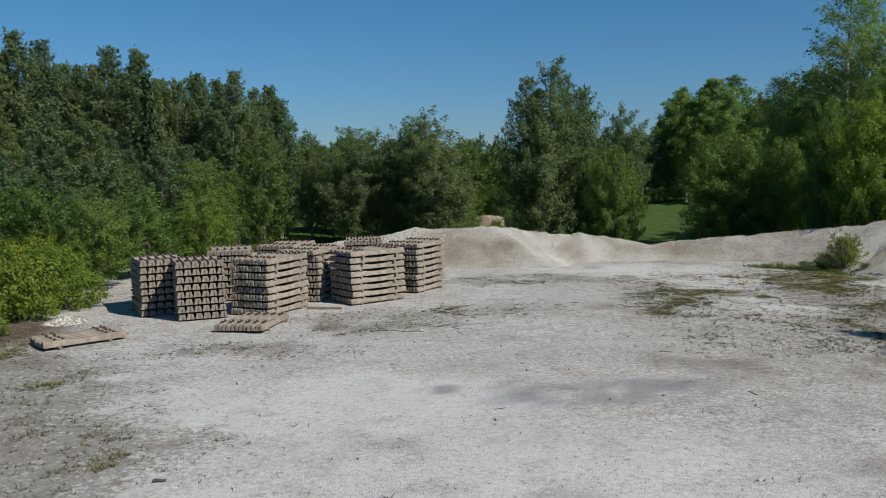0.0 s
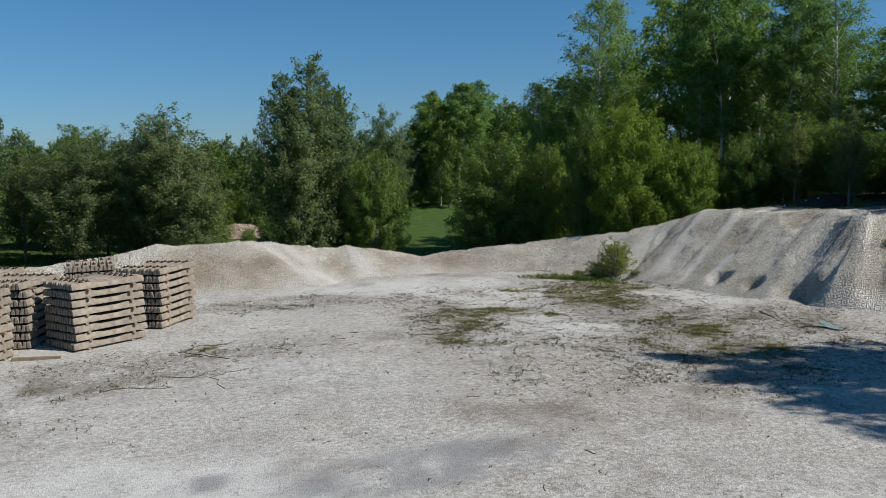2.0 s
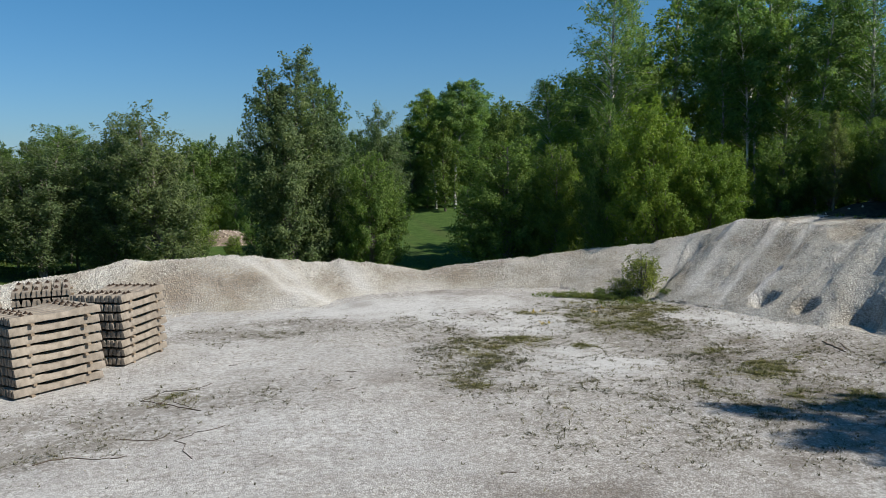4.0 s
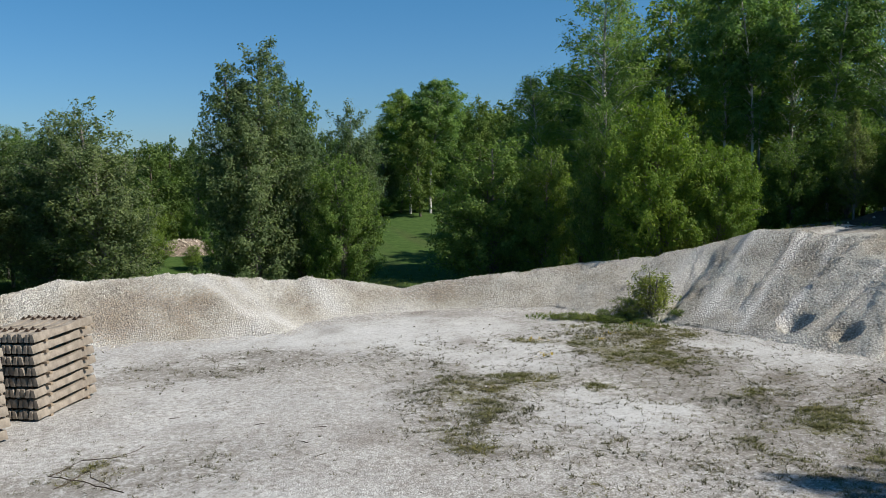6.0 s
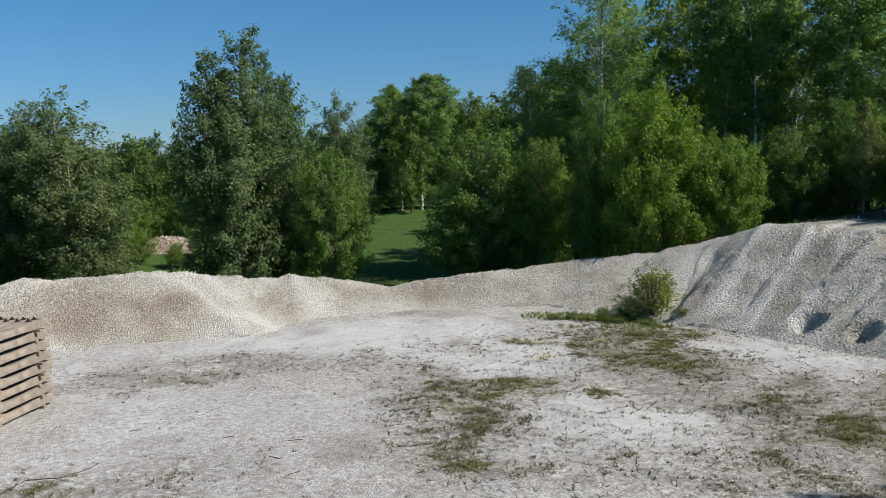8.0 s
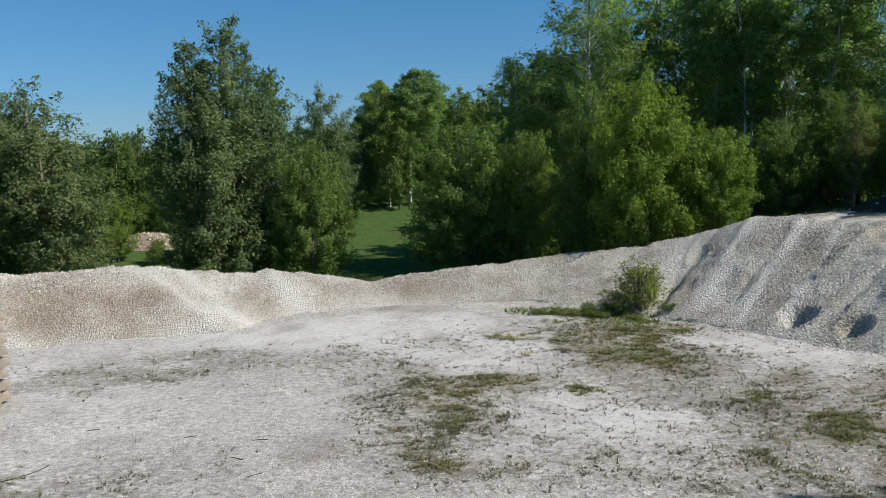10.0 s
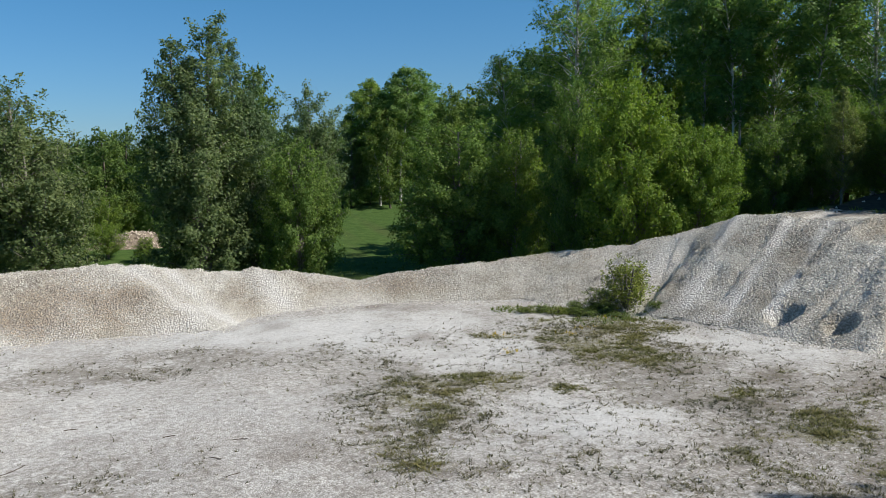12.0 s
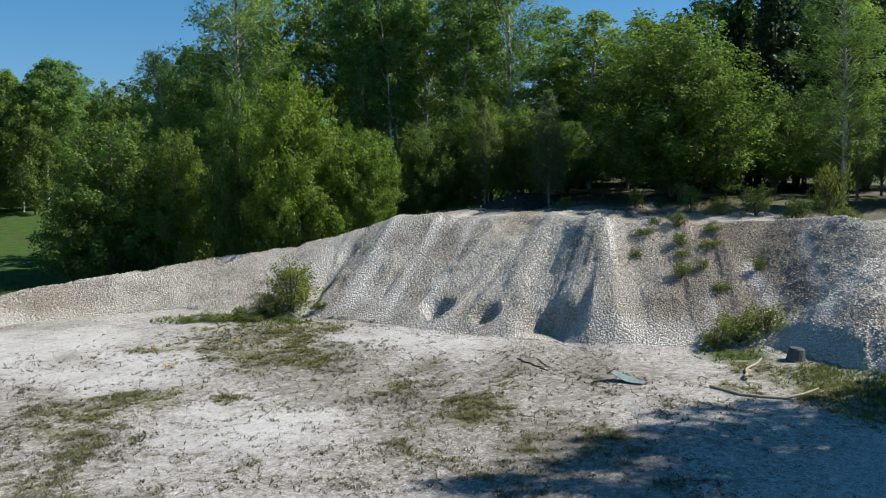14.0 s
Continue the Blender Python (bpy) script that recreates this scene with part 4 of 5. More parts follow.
# trees at the sunny side of the yard, whose shade falls across it
for tx, ty, th, tw in ((27.0, 15.4, 15.2, 4.0), (27.4, 12.5, 15.2, 5.8), (28.0, 9.8, 15.6, 6.2), (29.2, 6.4, 16.0, 6.4), (31.0, 13.6, 15.0, 6.0), (33.0, 10.0, 15.0, 6.2), (36.9, 11.2, 14.5, 6.0), (34.5, 6.6, 15.0, 6.2)):
    plant("alder", tx, ty, height=th, width=tw)
# the wood goes on towards the sun and keeps its inside dark
for tx, ty, tt in ((53.5, 33, 13), (57, 38, 14), (56, 43, 13)):
    plant("alder", tx, ty, tt)
for ang, d, top in ((59.5, 53, 13.2), (62.0, 54, 15.6), (64.8, 53, 16.4), (67.2, 55, 17.0), (70.0, 54, 17.0)):
    plant("alder", 3.6 + math.sin(radians(ang)) * d, 16 + math.cos(radians(ang)) * d, top, 6.4)
# lit undergrowth along the front of the wood
for ang, d, top, w in ((36.0, 42.5, 6.8, 4.4), (39.5, 43.0, 6.0, 4.2), (43.0, 41.5, 6.8, 4.6), (46.5, 42.0, 8.2, 4.6), (49.5, 40.5, 7.6, 4.6), (52.5, 41.5, 7.0, 4.6)):
    plant("fine_sallow", 3.6 + math.sin(radians(ang)) * d, 16 + math.cos(radians(ang)) * d, top, w)
# young growth on the banks
plant("sapling", 19.9, 40.6, height=2.0, width=2.9)
plant("sapling", 19.1, 40.9, height=1.2, width=1.7)
plant("sapling", 18.2, 41.3, height=0.7, width=1.3)
plant("sapling", 17.2, 42.0, height=0.55, width=1.2)
for bx, by, hh, ww in ((32.4, 34.6, 0.7, 0.9), (33.2, 32.6, 0.9, 1.3), (33.0, 31.2, 0.6, 1.2), (33.8, 30.2, 1.0, 1.6), (34.2, 28.8, 0.8, 1.4), (35.6, 28.2, 1.7, 1.7), (31.4, 37.4, 0.5, 0.7), (34.0, 27.0, 0.6, 1.5), (18.9, 41.0, 0.45, 1.1), (18.2, 40.7, 0.32, 1.3), (17.5, 41.4, 0.3, 1.3), (16.7, 42.2, 0.28, 1.0), (19.0, 39.7, 0.25, 1.1), (20.4, 39.6, 0.25, 0.8), (25.7, 26.8, 0.75, 1.9), (26.3, 26.3, 0.7, 1.5), (25.0, 27.2, 0.5, 1.2), (27.0, 29.4, 0.5, 0.8), (28.3, 30.2, 0.45, 0.7), (29.2, 30.8, 0.5, 0.9), (28.0, 31.4, 0.25, 0.9), (28.8, 29.4, 0.25, 1.0), (27.9, 29.9, 0.22, 0.8), (29.6, 29.8, 0.25, 0.8), (27.2, 28.2, 0.25, 0.8), (28.9, 31.6, 0.22, 0.7), (26.9, 31.0, 0.3, 0.6), (27.6, 29.0, 0.35, 0.6), (28.6, 27.6, 0.4, 0.6)):
    plant("shrub", bx, by, height=hh, width=ww)


# kinds that no place in the wood asked for
for src in [t for kind in KINDS.values() for t in kind if t not in first_use]:
    for ob in (*src.children_recursive, src):
        bpy.data.objects.remove(ob)


def stones(name, parent, xs, ys, zs, size, sink=0.35, mat=STONE):
    """Loose stones, one joined mesh: jittered octahedra."""
    n = len(xs)
    base = np.array(((1, 0, -0.5), (0, 1, -0.5), (-1, 0, -0.5), (0, -1, -0.5), (0, 0, 1)), float)
    tri = np.array(((0, 1, 4), (1, 2, 4), (2, 3, 4), (3, 0, 4)))
    v = base[None] * (1 + 0.3 * rng.normal(size=(n, 5, 1)).clip(-1, 1)) + 0.25 * rng.normal(size=(n, 5, 3))
    v *= np.stack([rng.uniform(0.8, 1.3, n), rng.uniform(0.6, 1.0, n), rng.uniform(0.45, 0.8, n)], -1)[:, None, :]
    a = rng.uniform(0, 6.28, n)
    ca, sa = np.cos(a)[:, None], np.sin(a)[:, None]
    x, y = v[..., 0] * ca - v[..., 1] * sa, v[..., 0] * sa + v[..., 1] * ca
    tilt = rng.normal(size=(n, 1)) * 0.5
    z = v[..., 2] + x * tilt
    v = np.stack([x, y, z], -1) * size[:, None, None] + np.stack([xs, ys, zs + size * sink], -1)[:, None, :]
    quads = (tri[None] + (np.arange(n) * 5)[:, None, None]).reshape(-1, 3)
    ob = new(name, quick_mesh(name, v.reshape(-1, 3), quads, mat))
    ob.parent = parent
    return tagged(ob, kind="stuff")


def scatter_banks(count):
    xs, ys = rng.uniform(-9, 32, count * 7), rng.uniform(18, 50, count * 7)
    z, inside, beyond, ter, z0, top = land(xs, ys)
    ok = (inside > 0.1 - 1.5 * rng.uniform(0, 1, len(xs)) ** 2.5) & (beyond < 0.5) & ((z > z0) | (inside < 0.1))
    ok &= bank_dust(xs, ys, inside)[0] < rng.uniform(0.12, 0.95, len(xs))
    xs, ys, z = xs[ok][:count], ys[ok][:count], z[ok][:count]
    low = ((xs + (ys - 42) * 0.8) < 24.4) & (ys > 40.5)
    size = rng.uniform(0.015, 0.033, len(xs)) * np.where(rng.uniform(size=len(xs)) < 0.06, 1.35, 1)
    # share of brown stones: stained places, plus a darker patch at (13.6, 47.6)
    stain = 1.35 * blob(xs, ys, 28.3, 28.7, 2.7, 3.0) + 0.9 * blob(xs, ys, 1.8, 46.3, 3.0, 1.7) + 0.6 * blob(xs, ys, 7.6, 47.5, 1.0, 1.0) + 0.6 * blob(xs, ys, 13.6, 47.6, 2.4, 0.8) + 0.35 * fbm(xs / 1.5, ys / 1.5, 99, 3)
    brown = stain > rng.uniform(0.25, 0.95, len(xs))
    for parent, pick in ((bank, low), (heap, ~low)):
        for mat, sel in ((STONE, pick & ~brown), (STONE_BROWN, pick & brown)):
            stones("gravel", parent, xs[sel], ys[sel], z[sel], size[sel], mat=mat)


scatter_banks(130000)


def scatter_yard(count):
    f = rng.uniform(0, 1, count) ** 1.4
    ys = 9 + 37 * f
    xs = rng.uniform(-0.62, 0.72, count) * (ys + 6) + 2
    z, inside, beyond, ter, z0, top = land(xs, ys)
    ok = (inside < 0.1) & (fbm(xs / 1.7, ys / 1.7, 91, 3) > rng.uniform(-0.9, 0.6, count)) & (xs > -18) & (xs < 25)
    xs, ys, z = xs[ok], ys[ok], z[ok]
    stones("pebbles", ground, xs, ys, z, 0.008 + 0.018 * rng.uniform(0, 1, len(xs)) ** 3, 0.2, STONE_DULL)


scatter_yard(32000)


def blades(name, xs, ys, heights, spread, mat, label, per=6):
    """Tufts of bent blades, one joined mesh."""
    n = len(xs)
    z = land(xs, ys)[0]
    k = n * per
    p = np.stack([np.repeat(xs, per), np.repeat(ys, per), np.repeat(z, per) - 0.01], -1)
    h = np.repeat(heights, per) * rng.uniform(0.5, 1.2, k)
    s = np.repeat(spread, per)
    a = rng.uniform(0, 6.28, k)
    out = np.stack([np.cos(a), np.sin(a), np.zeros(k)], -1)
    side = np.stack([-np.sin(a), np.cos(a), np.zeros(k)], -1)
    root = p + out * (s * rng.uniform(0, 0.7, k))[:, None]
    w = (0.004 + (0.1 * h + 0.07 * s) * rng.uniform(0.5, 1.2, k))[:, None]
    up = np.array((0, 0, 1.0))
    tip = root + out * (s * rng.uniform(0.3, 1.1, k))[:, None] + up * h[:, None]
    v = np.stack([root - side * w, root + side * w, tip], 1).reshape(-1, 3)
    ob = new(name, quick_mesh(name, v, np.arange(k * 3).reshape(-1, 3), mat))
    return tagged(ob, label, name, kind="stuff")


def weeds():
    n = 700000
    xs, ys = rng.uniform(-17, 26, n), rng.uniform(12, 46, n)
    clump, tuft = fbm(xs / 0.8, ys / 0.8, 95, 3), fbm(xs / 0.22, ys / 0.22, 96, 2)
    bare = total(xs, ys, DUST)
    green = total(xs, ys, WEEDS)
    field = sstep(6.5, 9, xs) * sstep(22.5, 19.5, xs) * sstep(22, 24.5, ys) * sstep(42, 39.5, ys)
    inside = land(xs, ys)[1]
    sparse = sstep(0.15, 0.75, tuft)
    want = (green * (0.06 + 0.22 * sstep(-0.3, 0.5, clump) + 0.45 * sparse) + 0.07 * field * sparse) * (1 - 0.85 * bare)
    ok = (rng.uniform(0, 1, n) < want) & (inside < 0.3)
    gx, gy = xs[ok], ys[ok]
    big = np.clip(0.35 + green[ok] * np.clip(0.5 + 0.7 * clump[ok], 0.1, 1.2), 0.3, 1.3)
    blades("weeds", gx, gy, 0.018 + 0.05 * big * rng.uniform(0.2, 1, len(gx)) ** 1.5, 0.05 + 0.11 * big * rng.uniform(0.2, 1, len(gx)), WEED, "low olive weeds in clumps on the gravel", 9)
    brown = np.clip(total(xs, ys, DIRT) + 0.4 * green, 0, 1)
    patches = sstep(-0.2, 0.5, fbm(xs / 0.9, ys / 0.9, 97, 3)) * (0.25 + 0.75 * sparse)
    wide = sstep(-0.45, 0.25, fbm(xs / 2.4, ys / 2.4, 103, 3))
    want = (brown * (0.04 + 0.5 * patches) + 0.004 + field * (0.07 + 0.8 * patches * (0.3 + 0.7 * wide))) * (1 - 0.8 * bare) + 0.16 * bare * field * sparse * (xs < 16)
    ok = (rng.uniform(0, 1, n) < want) & (inside < 0.2)
    bx, by = xs[ok], ys[ok]
    blades("dry_weeds", bx, by, 0.014 + 0.05 * rng.uniform(0, 1, len(bx)) ** 2, 0.045 + 0.12 * rng.uniform(0, 1, len(bx)) ** 2, DRY, "dead brown stalks and moss cushions on gravel", 7)
    f = np.array([(-15.2, 35.4), (17.0, 38.9), (13.5, 37.0), (18.6, 40.0), (14.2, 39.3), (16.2, 38.4)])
    fx, fy = [np.repeat(f[:, i], 12) + rng.normal(size=12 * len(f)) * 0.2 for i in (0, 1)]
    blades("flowers", fx, fy, rng.uniform(0.04, 0.12, len(fx)), rng.uniform(0.03, 0.08, len(fx)), FLOWER, "small yellow flowers among the weeds", 3)


WEED = leaf_material("olive_weeds", (0.10, 0.095, 0.04), (0.165, 0.155, 0.062), (0.25, 0.225, 0.10), 0.32)
DRY = leaf_material("dead_stalks", (0.085, 0.072, 0.052), (0.15, 0.13, 0.092), (0.25, 0.22, 0.155), 0.2)
FLOWER = leaf_material("yellow_petals", (0.5, 0.36, 0.03), (0.65, 0.48, 0.04), (0.12, 0.16, 0.03), 0.3)
weeds()


def tall_grass():
    n = 30000
    xs, ys = rng.uniform(-30, 46, n), rng.uniform(16, 75, n)
    xs[:9000], ys[:9000] = rng.uniform(20, 27, 9000), rng.uniform(18, 28, 9000)
    xs[9000:15000], ys[9000:15000] = rng.uniform(15.4, 20.4, 6000), rng.uniform(38, 44.2, 6000)
    z, inside, beyond, ter, z0, top = land(xs, ys)
    behind = (inside <= 0) & (ys > 52) | (beyond > 4.5) & (ter < 0.5)
    side = (xs < -18.5 + 0.12 * (ys - 30)) & (ys < 52)
    terrace = (beyond > 2.6) & (beyond < 9) & (ter > 0.5) & (rng.uniform(size=n) < 0.7)
    lush = rng.uniform(size=n) < 0.5 * np.clip(blob(xs, ys, 24.3, 23.2, 1.5, 1.3) + blob(xs, ys, 24.6, 26.4, 1.0, 0.8) + blob(xs, ys, 22.6, 21.0, 1.5, 2.0) + 0.8 * blob(xs, ys, 17.9, 42.0, 0.5, 1.1, 35) + 0.7 * blob(xs, ys, 16.4, 43.0, 0.5, 0.7) + 0.5 * blob(xs, ys, 18.7, 39.6, 1.3, 0.8), 0, 1)
    ok = behind | side | terrace | lush & (inside < 0.2)
    xs, ys = xs[ok], ys[ok]
    tall = np.where((xs > 15) & (xs < 20.5) & (ys > 37.5) & (ys < 44.5), 0.55, np.where((xs > 20) & (ys < 29), 0.6, 1))
    blades("grass", xs, ys, tall * rng.uniform(0.06, 0.24, len(xs)), rng.uniform(0.06, 0.2, len(xs)), GRASS, "rough green grass at the edges of the yard", 5)


tall_grass()


# ---------------------------------------------------------------- small things
def rod(name, pts, radius, mat, label, category, wobble=0.0, sides=6, lift=None):
    """A bent rod lying on the land along plan points."""
    r = np.random.default_rng(len(label))
    path = []
    for (ax, ay), (bx, by) in zip(pts, pts[1:]):
        for t in np.linspace(0, 1, 5)[:-1]:
            path.append((ax + (bx - ax) * t + r.normal() * wobble, ay + (by - ay) * t + r.normal() * wobble))
    path.append(pts[-1])
    rad = np.linspace(radius, radius * 0.6, len(path))
    co = [(x, y, land_z(x, y) + radius * 0.8 + (lift[min(i * len(lift) // len(path), len(lift) - 1)] if lift else 0)) for i, (x, y) in enumerate(path)]
    v, q = tube_arrays(co, rad, sides)
    return tagged(new(name, quick_mesh(name, v, q, mat, True)), label, category)


WOOD_PALE = plain_material("bleached_wood", (0.30, 0.25, 0.18), (0.52, 0.45, 0.34), 14.0)
WOOD_DARK = plain_material("dead_wood", (0.06, 0.045, 0.035), (0.15, 0.115, 0.09), 14.0)
WOOD_MID = plain_material("brown_dead_wood", (0.12, 0.09, 0.065), (0.26, 0.2, 0.15), 14.0)
TEAL = plain_material("faded_teal_plastic", (0.10, 0.16, 0.165), (0.20, 0.28, 0.28), 6.0, 0.6)
SLATE = plain_material("dark_plastic", (0.05, 0.055, 0.06), (0.12, 0.125, 0.135), 6.0, 0.6)
rod("pole", [(21.3, 25.35), (21.1, 24.5), (21.5, 23.6), (22.7, 23.4)], 0.04, WOOD_PALE, "long bent bleached wooden pole on the gravel", "pole", 0.01)
rod("branch", [(22.3, 25.0), (23.1, 25.3), (24.5, 25.6)], 0.045, WOOD_PALE, "short pale broken branch beside weeds", "branch", 0.04)
rod("branch", [(20.3, 30.4), (20.05, 29.7), (19.9, 29.1)], 0.026, WOOD_MID, "dark dead branch lying at the gravel foot", "branch", 0.05)
rod("branch", [(20.6, 30.0), (20.2, 29.5), (20.15, 29.2)], 0.018, WOOD_MID, "thin dark dead branch on gravel", "branch", 0.04)
rod("wire", [(0.85, 30.2), (0.25, 31.0), (-0.5, 31.8), (0.0, 32.4), (0.75, 32.35), (1.3, 32.9)], 0.011, RUST, "loop of rusty wire lying on the ground", "wire", 0.03, 5)
rod("wire", [(-0.4, 31.0), (0.2, 31.75), (0.3, 31.3), (0.65, 30.7)], 0.010, RUST, "bent piece of rusty wire on gravel", "wire", 0.03, 5)
rod("twig", [(0.55, 26.7), (0.35, 28.1), (0.8, 28.5), (1.4, 28.8)], 0.010, WOOD_DARK, "crooked dark twig on pale gravel", "twig", 0.05, 5)
rod("twig", [(-0.9, 28.6), (-0.2, 28.3), (0.1, 28.5)], 0.012, WOOD_DARK, "thin dark twig on pale gravel", "twig", 0.05, 5)
rod("twig", [(-2.6, 27.4), (-1.8, 27.6), (-1.1, 27.3), (-0.7, 27.4)], 0.012, WOOD_DARK, "thin forked twig lying in dirt", "twig", 0.05, 5)
for tx, ty, ta in ((2.4, 21.5, 40), (3.9, 33.4, 10), (5.2, 32.6, 160), (4.8, 30.6, 20), (-2.0, 36.0, 30), (5.6, 17.6, 70), (7.2, 19.0, 110), (4.6, 31.6, 130), (2.0, 34.8, 5), (9.0, 21.0, 60), (-3.0, 17.5, 95), (1.2, 18.2, 20), (6.4, 23.6, 150)):
    dx, dy = 0.14 * math.cos(radians(ta)), 0.14 * math.sin(radians(ta))
    rod("twig", [(tx - dx, ty - dy), (tx + dx * 0.2, ty + dy * 0.4), (tx + dx, ty + dy)], 0.010, WOOD_DARK, "short dark twig on pale gravel", "twig", 0.01, 5)


def beam(x0, y0, x1, y1, width, height, mat, label):
    bm = bmesh.new()
    length = math.hypot(x1 - x0, y1 - y0)
    box(bm, -length / 2, length / 2, -width / 2, width / 2, 0, height, 0.008)
    me = bpy.data.meshes.new("beam")
    bm.to_mesh(me)
    bm.free()
    me.materials.append(mat)
    ob = new("beam", me)
    ob.matrix_world = pose((x0 + x1) / 2, (y0 + y1) / 2, land_z((x0 + x1) / 2, (y0 + y1) / 2) - 0.005, 0, 1.0, math.degrees(math.atan2(y1 - y0, x1 - x0)))
    return tagged(ob, label, "beam")


beam(-5.45, 32.42, -4.05, 32.25, 0.12, 0.1, TIMBER, "weathered timber beam lying beside the sleeper stacks")


def bent_sheet(x, y, turn, length, width, mat, label, lift=0.12):
    """A scrap of sheet, curled up at one end, with thickness."""
    bm = bmesh.new()
    rows = []
    for i in range(7):
        t = i / 6
        u = -length / 2 + length * t
        z = lift * t ** 2 + 0.012
        rows.append([bm.verts.new((u, w * (1 - 0.25 * t), z + dz + 0.02 * math.sin(5 * t + w * 9))) for dz in (0, 0.012) for w in (-width / 2, width / 2)])
    for a, b in zip(rows, rows[1:]):
        for k, j in ((0, 1), (1, 3), (3, 2), (2, 0)):
            bm.faces.new((a[k], a[j], b[j], b[k]))
    bm.faces.new((rows[0][0], rows[0][1], rows[0][3], rows[0][2]))
    bm.faces.new((rows[-1][0], rows[-1][2], rows[-1][3], rows[-1][1]))
    bmesh.ops.recalc_face_normals(bm, faces=bm.faces)
    me = bpy.data.meshes.new("scrap_sheet")
    bm.to_mesh(me)
    bm.free()
    me.materials.append(mat)
    ob = new("scrap_sheet", me)
    ob.matrix_world = pose(x, y, land_z(x, y), 0, 0, turn)
    return tagged(ob, label, "scrap")


bent_sheet(20.45, 27.05, 112, 0.75, 0.4, TEAL, "bent faded teal plastic sheet lying on gravel", 0.2)
bent_sheet(-5.12, 14.2, 10, 0.24, 0.12, SLATE, "small dark plastic scrap on dusty ground", 0.03)
bent_sheet(20.0, 27.6, 150, 0.3, 0.1, SLATE, "narrow dark plastic scrap on gravel", 0.03)


def tub(x, y):
    """A dented tub lying mouth down, its rim on the ground."""
    rings, bm = [], bmesh.new()
    for z, k in ((0.0, 0.34), (0.03, 0.345), (0.05, 0.315), (0.40, 0.26), (0.44, 0.235), (0.445, 0.0)):
        if k == 0:
            top = bm.verts.new((0.02, 0, z))
            continue
        rings.append([bm.verts.new((k * math.cos(w) * (1 + 0.05 * math.sin(3 * w)), k * math.sin(w) * 0.9, z)) for w in (2 * math.pi * i / 16 for i in range(16))])
    for a, b in zip(rings, rings[1:]):
        for i in range(16):
            bm.faces.new((a[i], a[(i + 1) % 16], b[(i + 1) % 16], b[i]))
    for i in range(16):
        bm.faces.new((rings[-1][i], rings[-1][(i + 1) % 16], top))
    me = bpy.data.meshes.new("tub")
    bm.to_mesh(me)
    bm.free()
    me.materials.append(SLATE)
    ob = new("tub", me)
    ob.matrix_world = pose(x, y, land_z(x, y) - 0.02, 4, 3, 20) @ Matrix.Diagonal((0.85, 0.85, 0.8, 1))
    return tagged(ob, "upturned dark grey tub beside the gravel slope", "tub")


tub(25.0, 24.9)


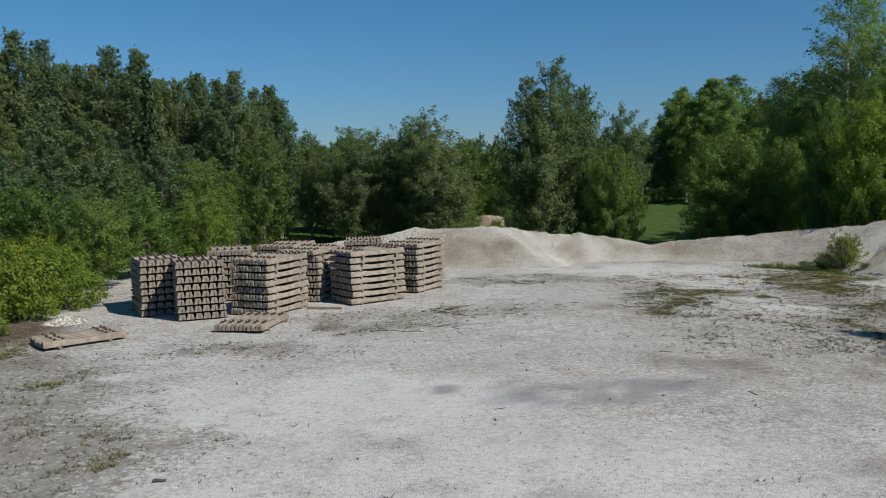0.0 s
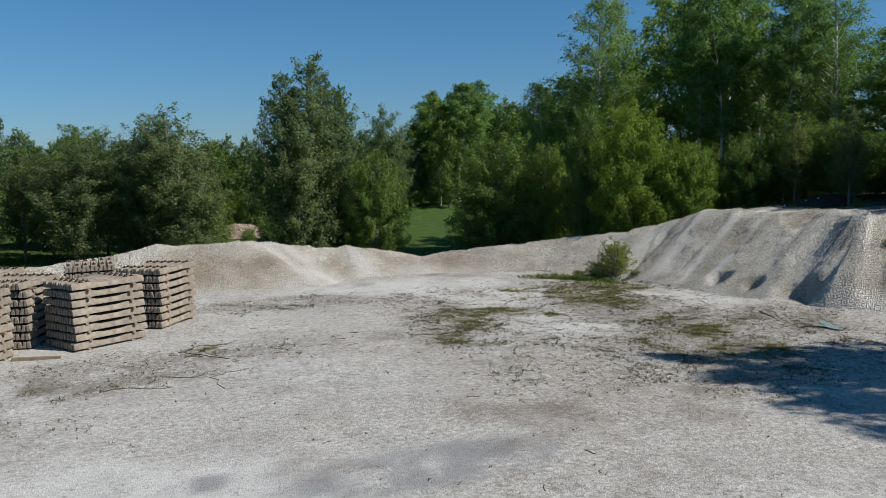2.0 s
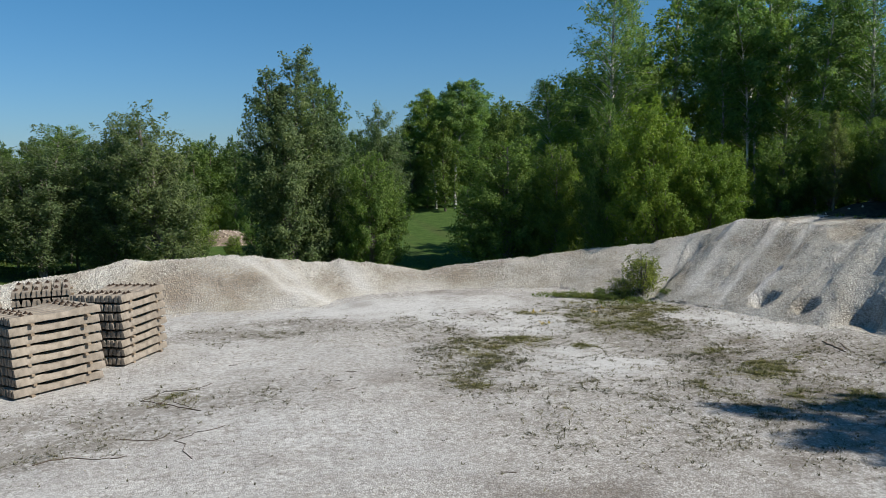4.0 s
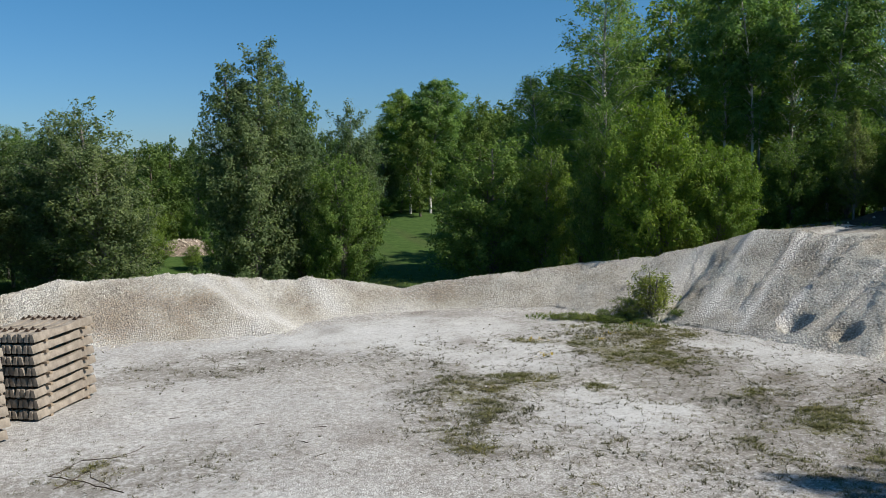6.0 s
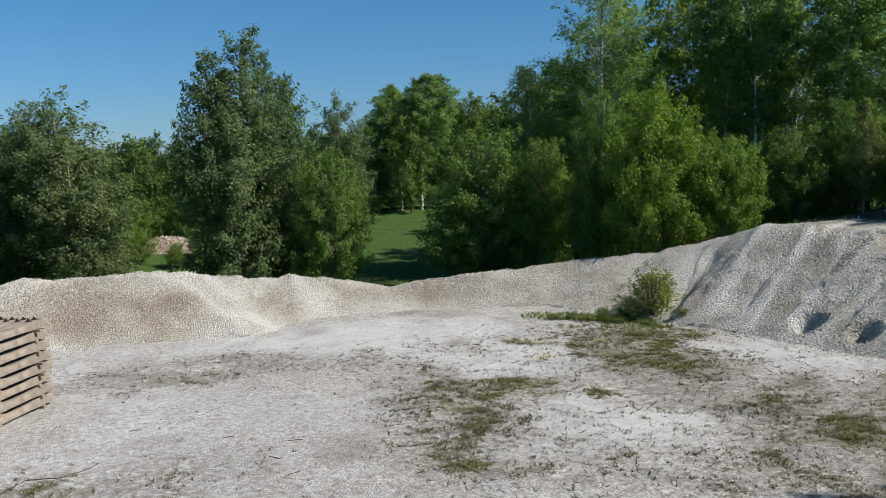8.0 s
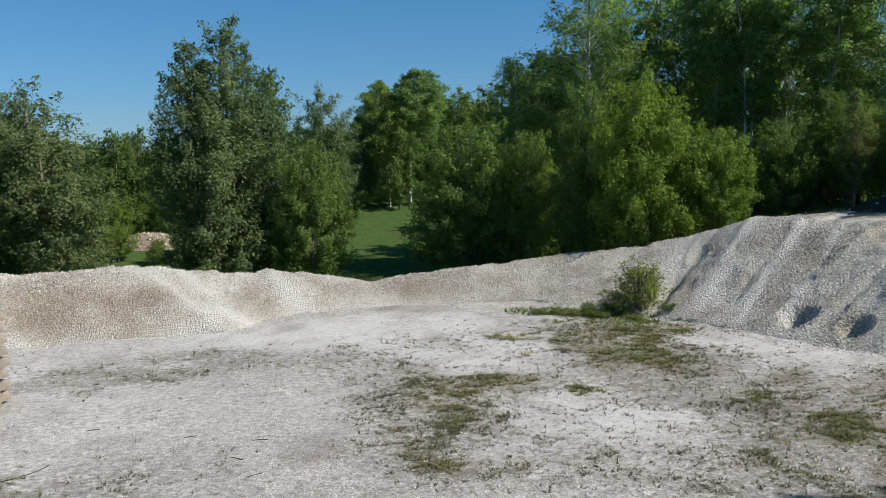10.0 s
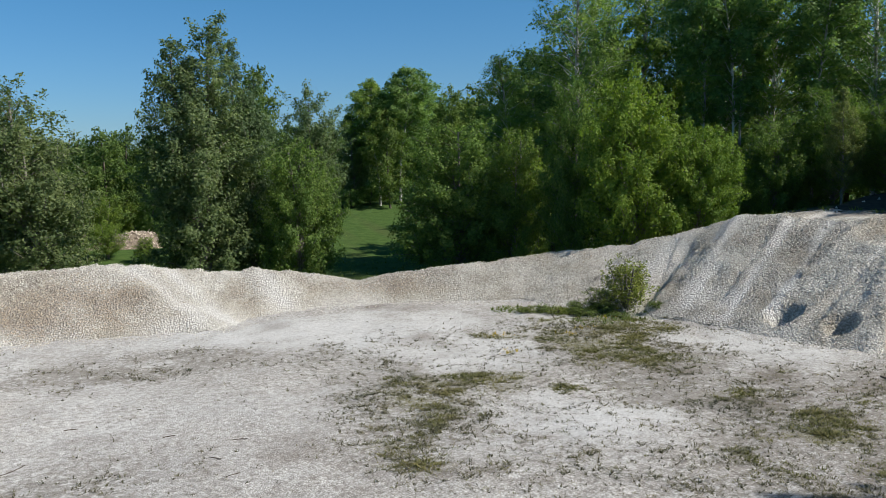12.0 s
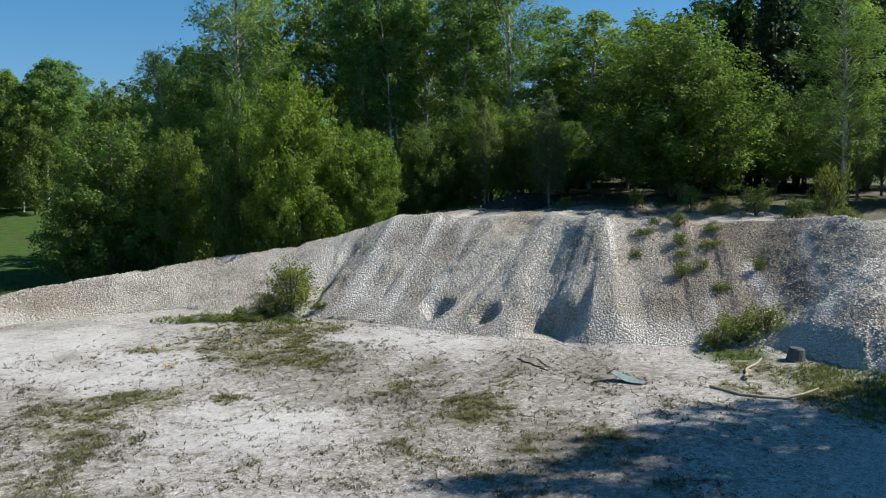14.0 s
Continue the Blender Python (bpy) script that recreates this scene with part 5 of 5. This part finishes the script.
def rubble_heap(x, y, rx, ry, h, count, label, size=(0.05, 0.12), mat=GRAVEL, loose=STONE):
    """A low mound with loose stones on it."""
    bm = bmesh.new()
    n, m = 18, 6
    rings = []
    for j in range(m):
        f = j / (m - 1)
        rings.append([bm.verts.new((x + rx * (1 - f) * math.cos(w) * (1 + 0.15 * math.sin(3 * w + x)), y + ry * (1 - f) * math.sin(w), land_z(x, y) - 0.08 + h * math.sin(f * math.pi / 2) + 0.05 * math.sin(7 * w + 5 * f)))
                      for w in (2 * math.pi * i / n for i in range(n))])
    for a, b in zip(rings, rings[1:]):
        for i in range(n):
            bm.faces.new((a[i], a[(i + 1) % n], b[(i + 1) % n], b[i]))
    me = bpy.data.meshes.new("mound")
    bm.to_mesh(me)
    bm.free()
    me.polygons.foreach_set("use_smooth", np.full(len(me.polygons), True))
    me.materials.append(mat)
    ob = tagged(new("mound", me), label, "mound")
    q, w = np.sqrt(rng.uniform(0, 1, count)), rng.uniform(0, 6.28, count)
    xs, ys = x + rx * q * np.cos(w), y + ry * q * np.sin(w)
    zs = land_z(x, y) - 0.08 + h * np.sin((1 - q) * math.pi / 2)
    stones("rubble", ob, xs, ys, zs, rng.uniform(*size, count), 0.3, loose)
    return ob


PALE_EARTH = plain_material("pale_brown_earth", (0.16, 0.125, 0.095), (0.34, 0.28, 0.22), 3.0)
rubble_heap(-14.2, 30.6, 0.9, 0.7, 0.3, 220, "small heap of white limestone rubble by the bushes", (0.03, 0.075))
rubble_heap(4.6, 83, 3.4, 1.4, 1.3, 700, "pale brown rubble heap beyond the grass, among trees", (0.05, 0.14), PALE_EARTH, STONE_BROWN)
EARTH = plain_material("dark_earth", (0.022, 0.017, 0.013), (0.07, 0.055, 0.042), 5.0)
rubble_heap(33.2, 41.0, 3.2, 1.5, 0.55, 14, "dark earth mound with a few stones on the terrace", mat=EARTH)
rod("dead_tree", [(-25.6, 49.2), (-25.5, 49.3)], 0.10, BARK, "bare grey dead trunk among the bushes", "dead tree", 0.02, 8, lift=[0, 1.2, 2.4, 3.6, 4.8, 6.2, 7.6])

# distance
def build_backdrop():
    n = 240
    verts, faces = [], []
    for i in range(n + 1):
        a = radians(-75 + 190 * i / n)
        hgt = 17 + 8 * float(fbm(np.array([i * 0.06]), np.array([3.0]), 81, 4)[0]) + 5 * float(fbm(np.array([i * 0.9]), np.array([1.0]), 83, 3)[0])
        for rr, z in ((900, -6), (930, hgt * 0.8), (990, hgt), (1200, hgt + 4)):
            verts.append((math.sin(a) * rr, math.cos(a) * rr, z))
    for i in range(n):
        for k in range(3):
            faces.append((i * 4 + k, i * 4 + 4 + k, i * 4 + 5 + k, i * 4 + 1 + k))
    me = mesh_from("backdrop", verts, faces, DISTANT)
    return tagged(new("backdrop", me), "distant dark wooded ridge under hazy air", "backdrop", kind="structure")


DISTANT = plain_material("distant_wood", (0.03, 0.045, 0.035), (0.055, 0.075, 0.055), 0.08, 0.95, 0.2)
build_backdrop()
bpy.context.view_layer.update()
